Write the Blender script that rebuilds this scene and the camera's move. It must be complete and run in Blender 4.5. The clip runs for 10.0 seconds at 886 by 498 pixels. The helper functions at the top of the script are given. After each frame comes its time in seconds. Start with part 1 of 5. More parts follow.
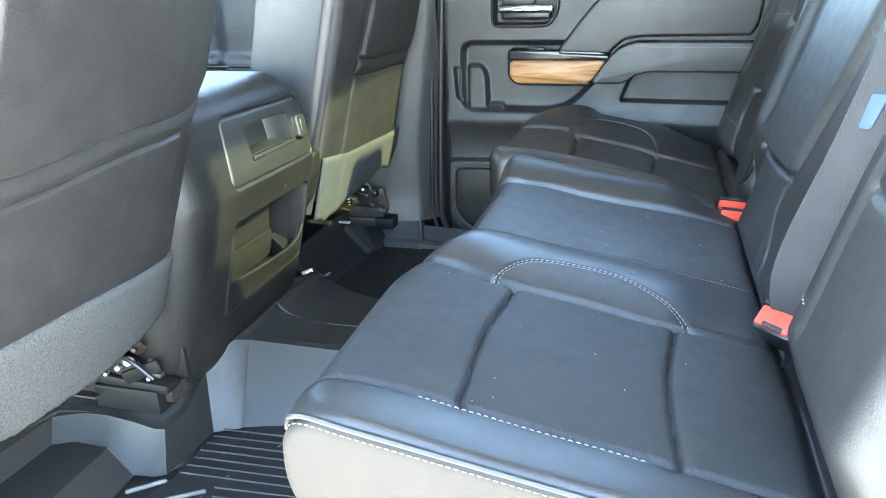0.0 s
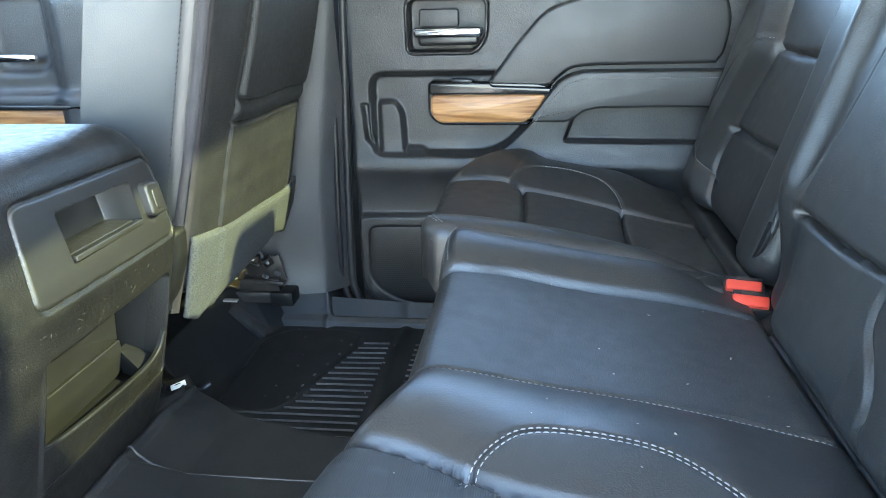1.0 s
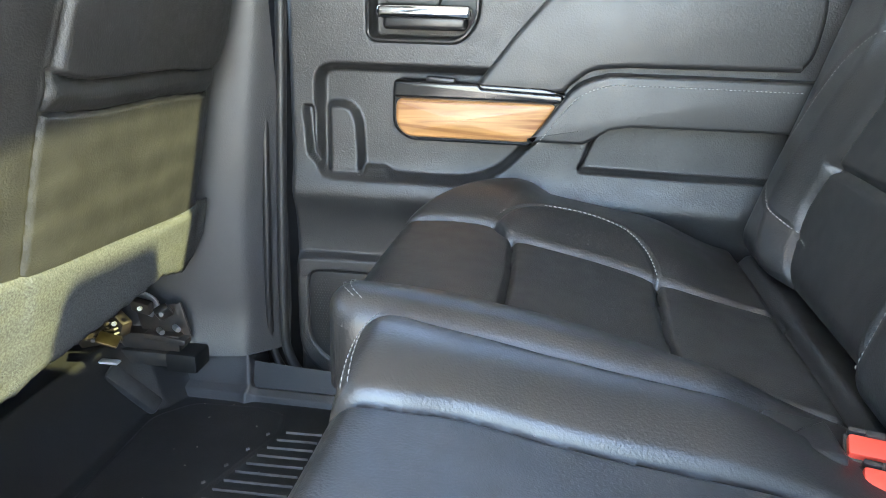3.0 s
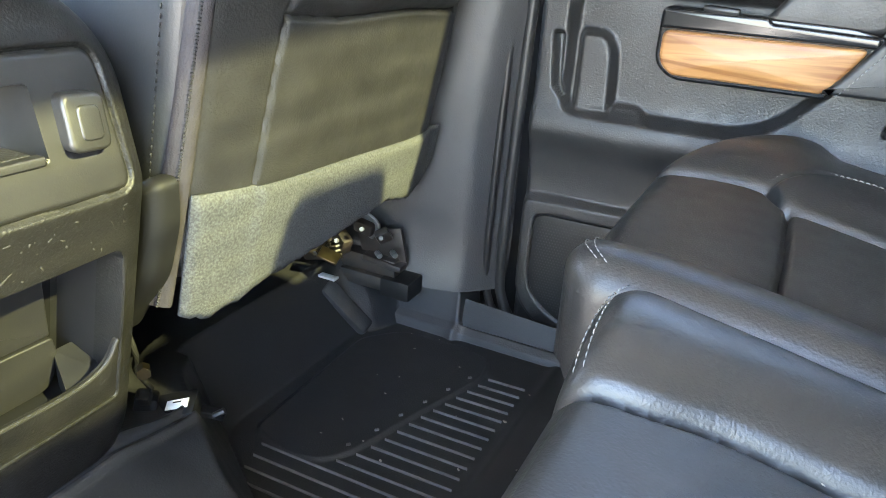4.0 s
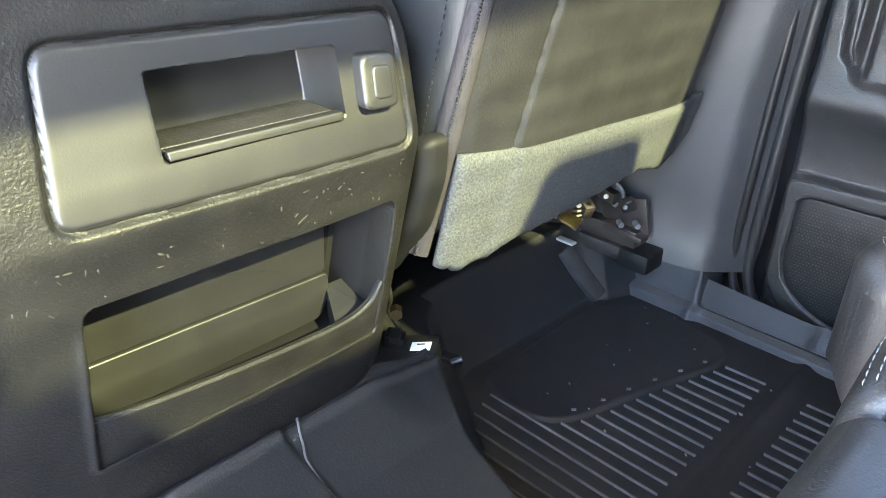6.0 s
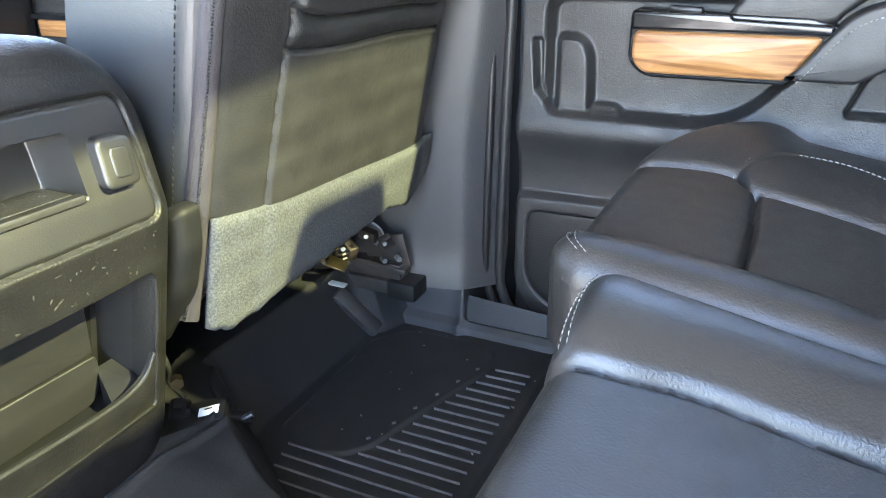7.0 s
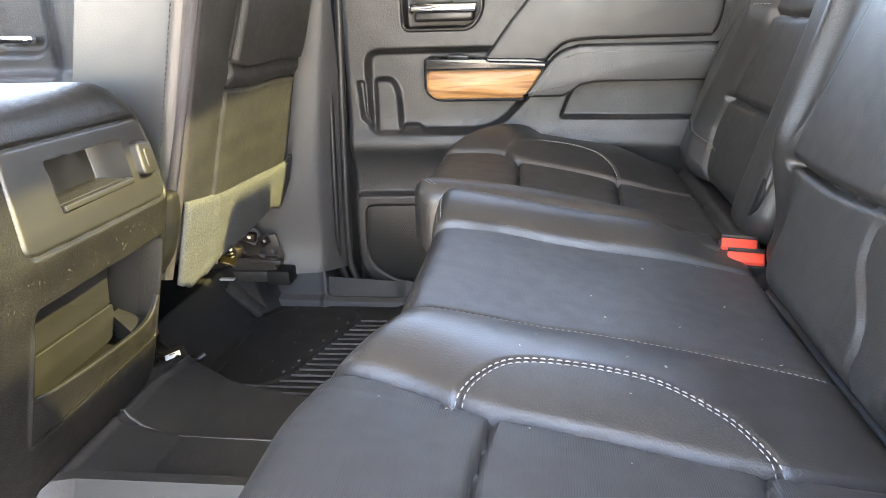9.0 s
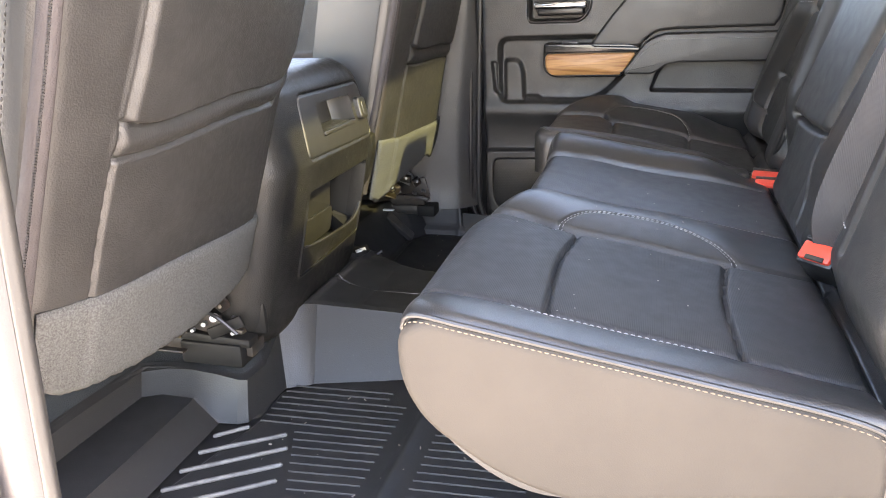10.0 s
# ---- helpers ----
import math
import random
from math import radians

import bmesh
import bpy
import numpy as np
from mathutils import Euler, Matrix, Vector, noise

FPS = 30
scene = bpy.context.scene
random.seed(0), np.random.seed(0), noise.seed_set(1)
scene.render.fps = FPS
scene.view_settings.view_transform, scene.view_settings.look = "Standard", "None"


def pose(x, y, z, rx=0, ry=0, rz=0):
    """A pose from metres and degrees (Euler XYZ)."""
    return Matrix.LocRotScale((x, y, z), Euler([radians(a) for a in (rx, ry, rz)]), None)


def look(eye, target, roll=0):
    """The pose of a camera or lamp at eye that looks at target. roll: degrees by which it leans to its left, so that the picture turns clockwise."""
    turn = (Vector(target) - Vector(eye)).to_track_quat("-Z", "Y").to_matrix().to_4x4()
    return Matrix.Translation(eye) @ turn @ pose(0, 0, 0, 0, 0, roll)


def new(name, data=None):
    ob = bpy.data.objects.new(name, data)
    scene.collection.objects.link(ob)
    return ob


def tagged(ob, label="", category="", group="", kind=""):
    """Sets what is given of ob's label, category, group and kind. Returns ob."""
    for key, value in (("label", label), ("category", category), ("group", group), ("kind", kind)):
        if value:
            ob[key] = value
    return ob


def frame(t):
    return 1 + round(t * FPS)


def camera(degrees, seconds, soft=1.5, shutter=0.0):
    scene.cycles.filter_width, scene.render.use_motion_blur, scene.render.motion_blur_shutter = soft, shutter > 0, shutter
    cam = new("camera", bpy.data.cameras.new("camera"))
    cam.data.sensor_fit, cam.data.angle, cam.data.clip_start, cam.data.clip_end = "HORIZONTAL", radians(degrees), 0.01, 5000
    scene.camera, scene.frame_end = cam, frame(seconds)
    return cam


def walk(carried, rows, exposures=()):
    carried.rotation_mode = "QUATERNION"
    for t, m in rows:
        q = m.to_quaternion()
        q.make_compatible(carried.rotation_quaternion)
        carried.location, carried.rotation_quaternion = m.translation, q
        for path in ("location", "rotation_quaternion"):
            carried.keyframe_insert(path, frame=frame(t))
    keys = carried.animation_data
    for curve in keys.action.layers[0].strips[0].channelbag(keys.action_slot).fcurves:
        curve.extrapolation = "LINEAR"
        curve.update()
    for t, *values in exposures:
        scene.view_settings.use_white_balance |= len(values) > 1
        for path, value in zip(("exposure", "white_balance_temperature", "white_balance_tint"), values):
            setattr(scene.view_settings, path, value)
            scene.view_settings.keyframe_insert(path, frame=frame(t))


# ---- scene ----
cam = camera(62.5, 10.0, soft=0.9)
PATH = [
    (0, (0.152, -0.06, 0.754), (-0.353, 1.735, 0.03), -1.8),
    (0.5, (0.095, 0.122, 0.745), (-0.267, 1.96, 0.046), -1.5),
    (1, (0.024, 0.32, 0.735), (-0.218, 2.186, 0.058), -1.5),
    (1.5, (0.039, 0.47, 0.706), (-0.143, 2.355, 0.062), -1.7),
    (2, (0.055, 0.577, 0.679), (-0.07, 2.476, 0.065), -1.1),
    (2.2, (0.055, 0.608, 0.665), (-0.056, 2.517, 0.08), -0.3),
    (3.3, (0.041, 0.817, 0.643), (-0.373, 2.654, -0.029), 2.3),
    (3.5, (0.033, 0.837, 0.633), (-0.492, 2.632, -0.075), 2.7),
    (4, (-0.005, 0.857, 0.623), (-0.801, 2.505, -0.182), 3.3),
    (4.5, (-0.022, 0.856, 0.619), (-1.055, 2.327, -0.259), 2.7),
    (5, (-0.04, 0.843, 0.627), (-1.239, 2.149, -0.299), 1.6),
    (5.2, (-0.046, 0.84, 0.63), (-1.299, 2.079, -0.315), 1.2),
    (6.3, (-0.019, 0.837, 0.63), (-1.244, 2.138, -0.268), 0.7),
    (6.5, (-0.007, 0.834, 0.636), (-1.129, 2.241, -0.238), 0.2),
    (7, (0.028, 0.802, 0.652), (-0.779, 2.446, -0.152), -1.0),
    (7.5, (0.037, 0.737, 0.666), (-0.411, 2.542, -0.07), -1.8),
    (8, (0.028, 0.636, 0.672), (-0.259, 2.49, -0.023), -1.5),
    (8.5, (0.018, 0.504, 0.679), (-0.186, 2.377, 0.009), -1.5),
    (9, (0.039, 0.304, 0.67), (-0.213, 2.176, 0.012), -1.9),
    (9.5, (0.06, 0.07, 0.686), (-0.32, 1.918, 0.022), -2.2),
    (10, (0.103, -0.212, 0.704), (-0.433, 1.592, 0.029), -2.6),
]
EXPOSURES = [
    (0.0, 5.12, 6400, 3), (0.5, 4.88, 6600, 6), (1.0, 4.97, 6350, 4), (1.5, 4.73, 6500, 5), (2.0, 5.07, 6700, 6), (3.5, 5.43, 6950, 11), (4.5, 5.42, 7000, 12), (5.0, 5.62, 7000, 14),
    (6.5, 5.68, 6450, 15), (7.0, 5.53, 6600, 14), (8.0, 5.57, 7200, 14), (8.5, 5.45, 7800, 18), (9.0, 5.32, 8400, 19), (9.5, 5.83, 10800, 26), (9.8, 5.22, 9300, 20), (10.0, 4.62, 8200, 21),
]
walk(cam, [(t, look(eye, target, roll)) for t, eye, target, roll in PATH], EXPOSURES)

# ---- world, sun ----
SUN = Vector((1.0, -0.05, 0.733)).normalized()
world = bpy.data.worlds.new("sky")
scene.world = world
world.use_nodes = True
wn = world.node_tree
sky = wn.nodes.new("ShaderNodeTexSky")
sky.sky_type, sky.sun_disc = "NISHITA", False
sky.sun_elevation, sky.sun_rotation = math.asin(SUN.z), math.atan2(SUN.x, SUN.y)
wn.nodes["Background"].inputs[1].default_value = 0.15
wn.links.new(sky.outputs[0], wn.nodes["Background"].inputs[0])
sun_data = bpy.data.lights.new("sun", "SUN")
sun_data.energy, sun_data.angle, sun_data.color = 5.0, radians(0.9), (1.0, 0.95, 0.86)
sun = new("sun", sun_data)
sun.matrix_world = look(SUN * 8, (0, 0, 0))


# ---- materials ----
def material(name, base, rough=0.5, metal=0.0, second=None, scale=6.0, amount=0.5, grain=0.0, grain_scale=900.0, kind="noise", rough_var=0.12, spec=0.5, speck=0.0):
    m = bpy.data.materials.new(name)
    m.use_nodes = True
    nt = m.node_tree
    b = nt.nodes["Principled BSDF"]
    b.inputs["Metallic"].default_value = metal
    b.inputs["Specular IOR Level"].default_value = spec
    co = nt.nodes.new("ShaderNodeTexCoord")
    big = nt.nodes.new("ShaderNodeTexNoise")
    big.inputs["Scale"].default_value, big.inputs["Detail"].default_value = scale, 6.0
    nt.links.new(co.outputs["Object"], big.inputs["Vector"])
    mix = nt.nodes.new("ShaderNodeMix")
    mix.data_type = "RGBA"
    mix.inputs["A"].default_value = (*base, 1)
    mix.inputs["B"].default_value = (*(second or [c * 1.35 for c in base]), 1)
    ramp = nt.nodes.new("ShaderNodeMapRange")
    ramp.inputs["From Min"].default_value, ramp.inputs["From Max"].default_value = 0.35, 0.7
    ramp.inputs["To Max"].default_value = amount
    nt.links.new(big.outputs["Fac"], ramp.inputs["Value"])
    nt.links.new(ramp.outputs["Result"], mix.inputs["Factor"])
    last = mix.outputs["Result"]
    if speck:
        dots = nt.nodes.new("ShaderNodeTexNoise")
        dots.inputs["Scale"].default_value, dots.inputs["Detail"].default_value = 260.0, 2.0
        nt.links.new(co.outputs["Object"], dots.inputs["Vector"])
        cut = nt.nodes.new("ShaderNodeMapRange")
        cut.inputs["From Min"].default_value, cut.inputs["From Max"].default_value = 0.70, 0.80
        cut.inputs["To Max"].default_value = speck
        nt.links.new(dots.outputs["Fac"], cut.inputs["Value"])
        dust = nt.nodes.new("ShaderNodeMix")
        dust.data_type = "RGBA"
        dust.inputs["B"].default_value = (0.32, 0.30, 0.26, 1)
        nt.links.new(last, dust.inputs["A"])
        nt.links.new(cut.outputs["Result"], dust.inputs["Factor"])
        last = dust.outputs["Result"]
    nt.links.new(last, b.inputs["Base Color"])
    rr = nt.nodes.new("ShaderNodeMapRange")
    rr.inputs["To Min"].default_value, rr.inputs["To Max"].default_value = rough - rough_var, rough + rough_var
    mid = nt.nodes.new("ShaderNodeTexNoise")
    mid.inputs["Scale"].default_value, mid.inputs["Detail"].default_value = scale * 5, 4.0
    nt.links.new(co.outputs["Object"], mid.inputs["Vector"])
    nt.links.new(mid.outputs["Fac"], rr.inputs["Value"])
    nt.links.new(rr.outputs["Result"], b.inputs["Roughness"])
    if grain:
        bump = nt.nodes.new("ShaderNodeBump")
        bump.inputs["Strength"].default_value, bump.inputs["Distance"].default_value = grain, 0.0012
        if kind == "cells":
            tex = nt.nodes.new("ShaderNodeTexVoronoi")
            tex.inputs["Scale"].default_value = grain_scale
            nt.links.new(tex.outputs["Distance"], bump.inputs["Height"])
        elif kind == "ribs":
            tex = nt.nodes.new("ShaderNodeTexWave")
            tex.bands_direction = "X"
            tex.inputs["Scale"].default_value, tex.inputs["Distortion"].default_value = grain_scale, 0.0
            tex.inputs["Detail"].default_value = 2.0
            nt.links.new(tex.outputs["Fac"], bump.inputs["Height"])
        else:
            tex = nt.nodes.new("ShaderNodeTexNoise")
            tex.inputs["Scale"].default_value, tex.inputs["Detail"].default_value = grain_scale, 3.0
            nt.links.new(tex.outputs["Fac"], bump.inputs["Height"])
        nt.links.new(co.outputs["Object"], tex.inputs["Vector"])
        nt.links.new(bump.outputs["Normal"], b.inputs["Normal"])
    return m


def wood_material():
    m = material("wood_veneer", (0.46, 0.22, 0.07), 0.42, rough_var=0.05)
    nt = m.node_tree
    b = nt.nodes["Principled BSDF"]
    co = nt.nodes.new("ShaderNodeTexCoord")
    mp = nt.nodes.new("ShaderNodeMapping")
    mp.inputs["Scale"].default_value = (5.0, 30.0, 70.0)
    n = nt.nodes.new("ShaderNodeTexNoise")
    n.inputs["Scale"].default_value, n.inputs["Detail"].default_value, n.inputs["Distortion"].default_value = 1.0, 8.0, 1.2
    ramp = nt.nodes.new("ShaderNodeValToRGB")
    ramp.color_ramp.elements[0].position, ramp.color_ramp.elements[0].color = 0.32, (0.22, 0.085, 0.028, 1)
    ramp.color_ramp.elements[1].position, ramp.color_ramp.elements[1].color = 0.62, (0.52, 0.265, 0.10, 1)
    nt.links.new(co.outputs["Object"], mp.inputs["Vector"])
    nt.links.new(mp.outputs["Vector"], n.inputs["Vector"])
    nt.links.new(n.outputs["Fac"], ramp.inputs["Fac"])
    nt.links.new(ramp.outputs["Color"], b.inputs["Base Color"])
    b.inputs["Coat Weight"].default_value = 0.12
    b.inputs["Coat Roughness"].default_value = 0.2
    return m


def glass_material(name, tint):
    m = bpy.data.materials.new(name)
    m.use_nodes = True
    nt = m.node_tree
    nt.nodes.remove(nt.nodes["Principled BSDF"])
    tr = nt.nodes.new("ShaderNodeBsdfTransparent")
    tr.inputs["Color"].default_value = (*tint, 1)
    gl = nt.nodes.new("ShaderNodeBsdfGlossy")
    gl.inputs["Roughness"].default_value = 0.02
    fr = nt.nodes.new("ShaderNodeFresnel")
    mx = nt.nodes.new("ShaderNodeMixShader")
    nt.links.new(fr.outputs[0], mx.inputs[0])
    nt.links.new(tr.outputs[0], mx.inputs[1])
    nt.links.new(gl.outputs[0], mx.inputs[2])
    nt.links.new(mx.outputs[0], nt.nodes["Material Output"].inputs["Surface"])
    return m


LEATHER = material("black_leather", (0.0218, 0.0210, 0.0204), 0.38, grain=0.3, grain_scale=430, scale=7, rough_var=0.09, spec=0.6)
RIBBED = material("ribbed_black_fabric", (0.0208, 0.0204, 0.0200), 0.58, grain=0.20, grain_scale=165, kind="ribs", scale=9, spec=0.4)
FABRIC = material("matte_black_leather", (0.0208, 0.0204, 0.0198), 0.50, grain=0.4, grain_scale=480, scale=9, spec=0.58)
SEATBACK = material("dark_vinyl", (0.017, 0.0165, 0.0162), 0.52, grain=0.5, grain_scale=420, scale=22, second=(0.030, 0.0292, 0.0286), amount=0.8, spec=0.5)
DOORPAD = material("soft_door_trim", (0.021, 0.0208, 0.0208), 0.42, grain=0.30, grain_scale=420, scale=6, spec=0.55)
PLASTIC = material("grained_black_plastic", (0.020, 0.0194, 0.0192), 0.42, grain=0.6, grain_scale=420, scale=14, second=(0.033, 0.032, 0.0315), amount=0.7, speck=0.16, spec=0.6, rough_var=0.2)
PILLARTRIM = material("charcoal_pillar_plastic", (0.034, 0.0335, 0.0345), 0.46, grain=0.35, grain_scale=420, scale=7, spec=0.5)
GREYTRIM = material("grey_doorway_plastic", (0.032, 0.029, 0.031), 0.55, grain=0.3, grain_scale=420, scale=7)
SMOOTH = material("smooth_black_plastic", (0.013, 0.013, 0.0136), 0.36, grain=0.08, grain_scale=300, scale=8)
GLOSSY = material("gloss_black_plastic", (0.012, 0.012, 0.013), 0.18, scale=8, rough_var=0.06)
RUBBER = material("black_rubber", (0.0165, 0.0168, 0.0176), 0.46, grain=0.25, grain_scale=420, scale=5, second=(0.026, 0.025, 0.024), amount=0.7, speck=0.12, spec=0.45)
RIBDARK = material("ribbed_rubber", (0.028, 0.027, 0.026), 0.55, grain=0.3, grain_scale=300, scale=40, second=(0.075, 0.07, 0.065))
RIBPALE = material("pale_rubber", (0.085, 0.083, 0.080), 0.6, grain=0.3, grain_scale=300, scale=60, second=(0.20, 0.19, 0.18))
CARPET = material("grey_carpet", (0.046, 0.048, 0.0485), 0.95, grain=1.0, grain_scale=480, scale=420, second=(0.112, 0.116, 0.115), amount=0.7, spec=0.1)
DARKCARPET = material("black_carpet", (0.035, 0.035, 0.036), 0.95, grain=1.0, grain_scale=700, scale=30, spec=0.1)
SUEDE = material("tan_side_panel", (0.041, 0.035, 0.029), 0.8, grain=0.3, grain_scale=600, scale=5, spec=0.25)
WOOD = wood_material()
ZIPTAPE = material("grey_zip_tape", (0.030, 0.026, 0.028), 0.7, grain=0.5, grain_scale=500, scale=30)
PANELMAT = material("satin_black_plastic", (0.0125, 0.0122, 0.0118), 0.46, grain=0.10, grain_scale=700, scale=5, second=(0.019, 0.0185, 0.018), speck=0.06, spec=0.95)
CHROME = material("chrome", (0.75, 0.76, 0.78), 0.12, metal=1.0, rough_var=0.04)
STEEL = material("dull_steel", (0.45, 0.44, 0.42), 0.42, metal=1.0, scale=40, second=(0.25, 0.22, 0.18))
TONGUE = material("blued_steel", (0.045, 0.075, 0.11), 0.6, metal=0.0, scale=40)
BRASS = material("yellow_zinc", (0.13, 0.105, 0.065), 0.38, metal=1.0, scale=40)
DARKSTEEL = material("black_painted_steel", (0.016, 0.016, 0.016), 0.42, scale=45, second=(0.055, 0.038, 0.028), amount=0.6)
RED = material("red_plastic", (0.66, 0.060, 0.036), 0.4, scale=20, rough_var=0.05)
THREAD = material("grey_thread", (0.24, 0.237, 0.23), 0.8, scale=60)
WEB = material("belt_webbing", (0.032, 0.030, 0.031), 0.7, grain=0.3, grain_scale=200, kind="ribs", scale=10)
PALEZINC = material("pale_zinc_coating", (0.50, 0.51, 0.52), 0.5, metal=0.2, scale=40)
LABEL = material("white_label", (0.75, 0.75, 0.74), 0.5, scale=20)
HEADLINER = material("grey_headliner", (0.42, 0.41, 0.39), 0.9, grain=0.4, grain_scale=700, scale=8)
PAINT = material("white_body_paint", (0.80, 0.80, 0.80), 0.25, scale=4, rough_var=0.05)
GROUND = material("pale_ground", (0.42, 0.40, 0.37), 0.9, grain=0.6, grain_scale=60, scale=1.2, second=(0.33, 0.31, 0.29))
CRUMB = material("dry_crumbs", (0.26, 0.23, 0.19), 0.9, scale=200)
CONSOLE = material("worn_black_plastic", (0.0085, 0.0084, 0.0083), 0.46, grain=0.5, grain_scale=430, scale=16, second=(0.020, 0.019, 0.0175), amount=0.7, speck=0.15, spec=0.38, rough_var=0.18)
# real black plastic parts, and shade painted into the bin, latch and seat shield
CAVITY = material("black_plastic_and_shade", (0.008, 0.008, 0.008), 0.6, scale=8, spec=0.25)
# smooth side leather; daylight on the seat sides is put into its paler blue-grey
SIDELEATHER = material("smooth_leather_lit", (0.029, 0.031, 0.033), 0.38, grain=0.2, grain_scale=430, scale=7, spec=0.6)
TAN = material("tan_thread", (0.13, 0.10, 0.07), 0.8, scale=60)
ZINC = material("grey_zinc_plated_steel", (0.26, 0.27, 0.28), 0.5, metal=0.8, scale=40)
SCUFF = material("pale_scuff_marks", (0.026, 0.025, 0.022), 0.7, scale=60)
GLASS = glass_material("olive_tinted_glass", (0.355, 0.37, 0.275))
SIDEGLASS = glass_material("clear_side_glass", (0.93, 0.95, 0.96))


# ---- building helpers ----
def finish(ob, mats, smooth=True):
    for m in mats:
        ob.data.materials.append(m)
    if smooth:
        ob.data.polygons.foreach_set("use_smooth", [True] * len(ob.data.polygons))
    return ob


def thing(name, label, category, group="", kind="", at=(0, 0, 0)):
    ob = new(name)
    ob.location = at
    ob.empty_display_size = 0.05
    bpy.context.view_layer.update()
    return tagged(ob, label, category, group, kind)


def adopt(ob, parent):
    if parent is not None:
        ob.parent = parent
        m = parent.matrix_basis.inverted() if parent.parent is None else Matrix.Identity(4)
        ob.matrix_parent_inverse = m
    return ob


def part(name, bm, mat, parent=None, label="", smooth=True):
    me = bpy.data.meshes.new(name)
    bm.to_mesh(me)
    bm.free()
    ob = adopt(new(name, me), parent)
    finish(ob, mat if isinstance(mat, (list, tuple)) else [mat], smooth)
    if smooth:
        me.set_sharp_from_angle(angle=radians(42))
    return tagged(ob, label)


def raw(name, verts, faces, mats, parent=None, label="", smooth=True, index=None):
    me = bpy.data.meshes.new(name)
    me.from_pydata(verts, [], faces)
    me.update()
    ob = adopt(new(name, me), parent)
    finish(ob, mats if isinstance(mats, (list, tuple)) else [mats], smooth)
    if index is not None:
        me.polygons.foreach_set("material_index", index)
    return tagged(ob, label)


def add_box(bm, c, size, rot=(0, 0, 0), bevel=0.003, seg=2):
    r = bmesh.ops.create_cube(bm, size=1.0)
    m = pose(*c, *rot) @ Matrix.Diagonal((*size, 1))
    bmesh.ops.transform(bm, matrix=m, verts=r["verts"])
    if bevel:
        edges = list({e for v in r["verts"] for e in v.link_edges})
        bmesh.ops.bevel(bm, geom=edges, offset=min(bevel, min(size) * 0.45), segments=seg, affect="EDGES", profile=0.5)


def box(c, size, rot=(0, 0, 0), bevel=0.003, seg=2):
    bm = bmesh.new()
    add_box(bm, c, size, rot, bevel, seg)
    return bm


def add_rod(bm, a, b, r, n=12, r2=None):
    a, b = Vector(a), Vector(b)
    m = Matrix.Translation((a + b) / 2) @ (b - a).to_track_quat("Z", "Y").to_matrix().to_4x4()
    bmesh.ops.create_cone(bm, cap_ends=True, segments=n, radius1=r, radius2=r if r2 is None else r2, depth=(b - a).length, matrix=m)


def rod(a, b, r, n=12, r2=None):
    bm = bmesh.new()
    add_rod(bm, a, b, r, n, r2)
    return bm


def spline(pts, n=10, closed=False):
    """Points along a smooth curve through pts."""
    P = [np.array(p, float) for p in pts]
    k = len(P)
    out = []
    for i in range(k if closed else k - 1):
        a = P[(i - 1) % k] if closed or i > 0 else 2 * P[0] - P[1]
        b, c = P[i], P[(i + 1) % k]
        d = P[(i + 2) % k] if closed or i + 2 < k else 2 * P[-1] - P[-2]
        for j in range(n):
            t = j / n
            out.append(0.5 * (2 * b + (c - a) * t + (2 * a - 5 * b + 4 * c - d) * t * t + (3 * b - a - 3 * c + d) * t ** 3))
    if not closed:
        out.append(P[-1])
    return np.array(out)


def fillet(pts, r, n=6):
    """A closed outline with its corners rounded; r: one radius or one for each corner."""
    k = len(pts)
    rs = r if isinstance(r, (list, tuple)) else [r] * k
    out = []
    for i in range(k):
        p, a, b = (np.array(pts[j % k], float) for j in (i, i - 1, i + 1))
        la, lb = np.linalg.norm(a - p), np.linalg.norm(b - p)
        q = min(rs[i], la * 0.48, lb * 0.48)
        s, e = p + (a - p) / la * q, p + (b - p) / lb * q
        for j in range(n + 1):
            t = j / n
            out.append((1 - t) ** 2 * s + 2 * t * (1 - t) * p + t * t * e)
    return np.array(out)


def sdf(poly, X, Z):
    """Signed distance to a closed outline, negative inside."""
    P = np.asarray(poly, float)
    Q = np.roll(P, -1, axis=0)
    best = np.full(X.shape, 1e9)
    inside = np.zeros(X.shape, bool)
    for (ax, az), (bx, bz) in zip(P, Q):
        ex, ez = bx - ax, bz - az
        l2 = ex * ex + ez * ez + 1e-12
        t = np.clip(((X - ax) * ex + (Z - az) * ez) / l2, 0, 1)
        best = np.minimum(best, np.hypot(X - ax - t * ex, Z - az - t * ez))
        cross = ((az > Z) != (bz > Z)) & (X < ax + (Z - az) / (ez if abs(ez) > 1e-12 else 1e-12) * ex)
        inside ^= cross
    return np.where(inside, -best, best)


def off(line, X, Z):
    """Distance to an open line."""
    P = np.asarray(line, float)
    best = np.full(X.shape, 1e9)
    for (ax, az), (bx, bz) in zip(P[:-1], P[1:]):
        ex, ez = bx - ax, bz - az
        t = np.clip(((X - ax) * ex + (Z - az) * ez) / (ex * ex + ez * ez + 1e-12), 0, 1)
        best = np.minimum(best, np.hypot(X - ax - t * ex, Z - az - t * ez))
    return best


def step(d, w):
    """1 where d is well below 0, 0 well above, smooth over w on both sides."""
    t = np.clip(0.5 - d / (2 * w), 0, 1)
    return t * t * (3 - 2 * t)


def groove(line, X, Z, depth, w):
    return depth * np.exp(-(off(line, X, Z) / w) ** 2)


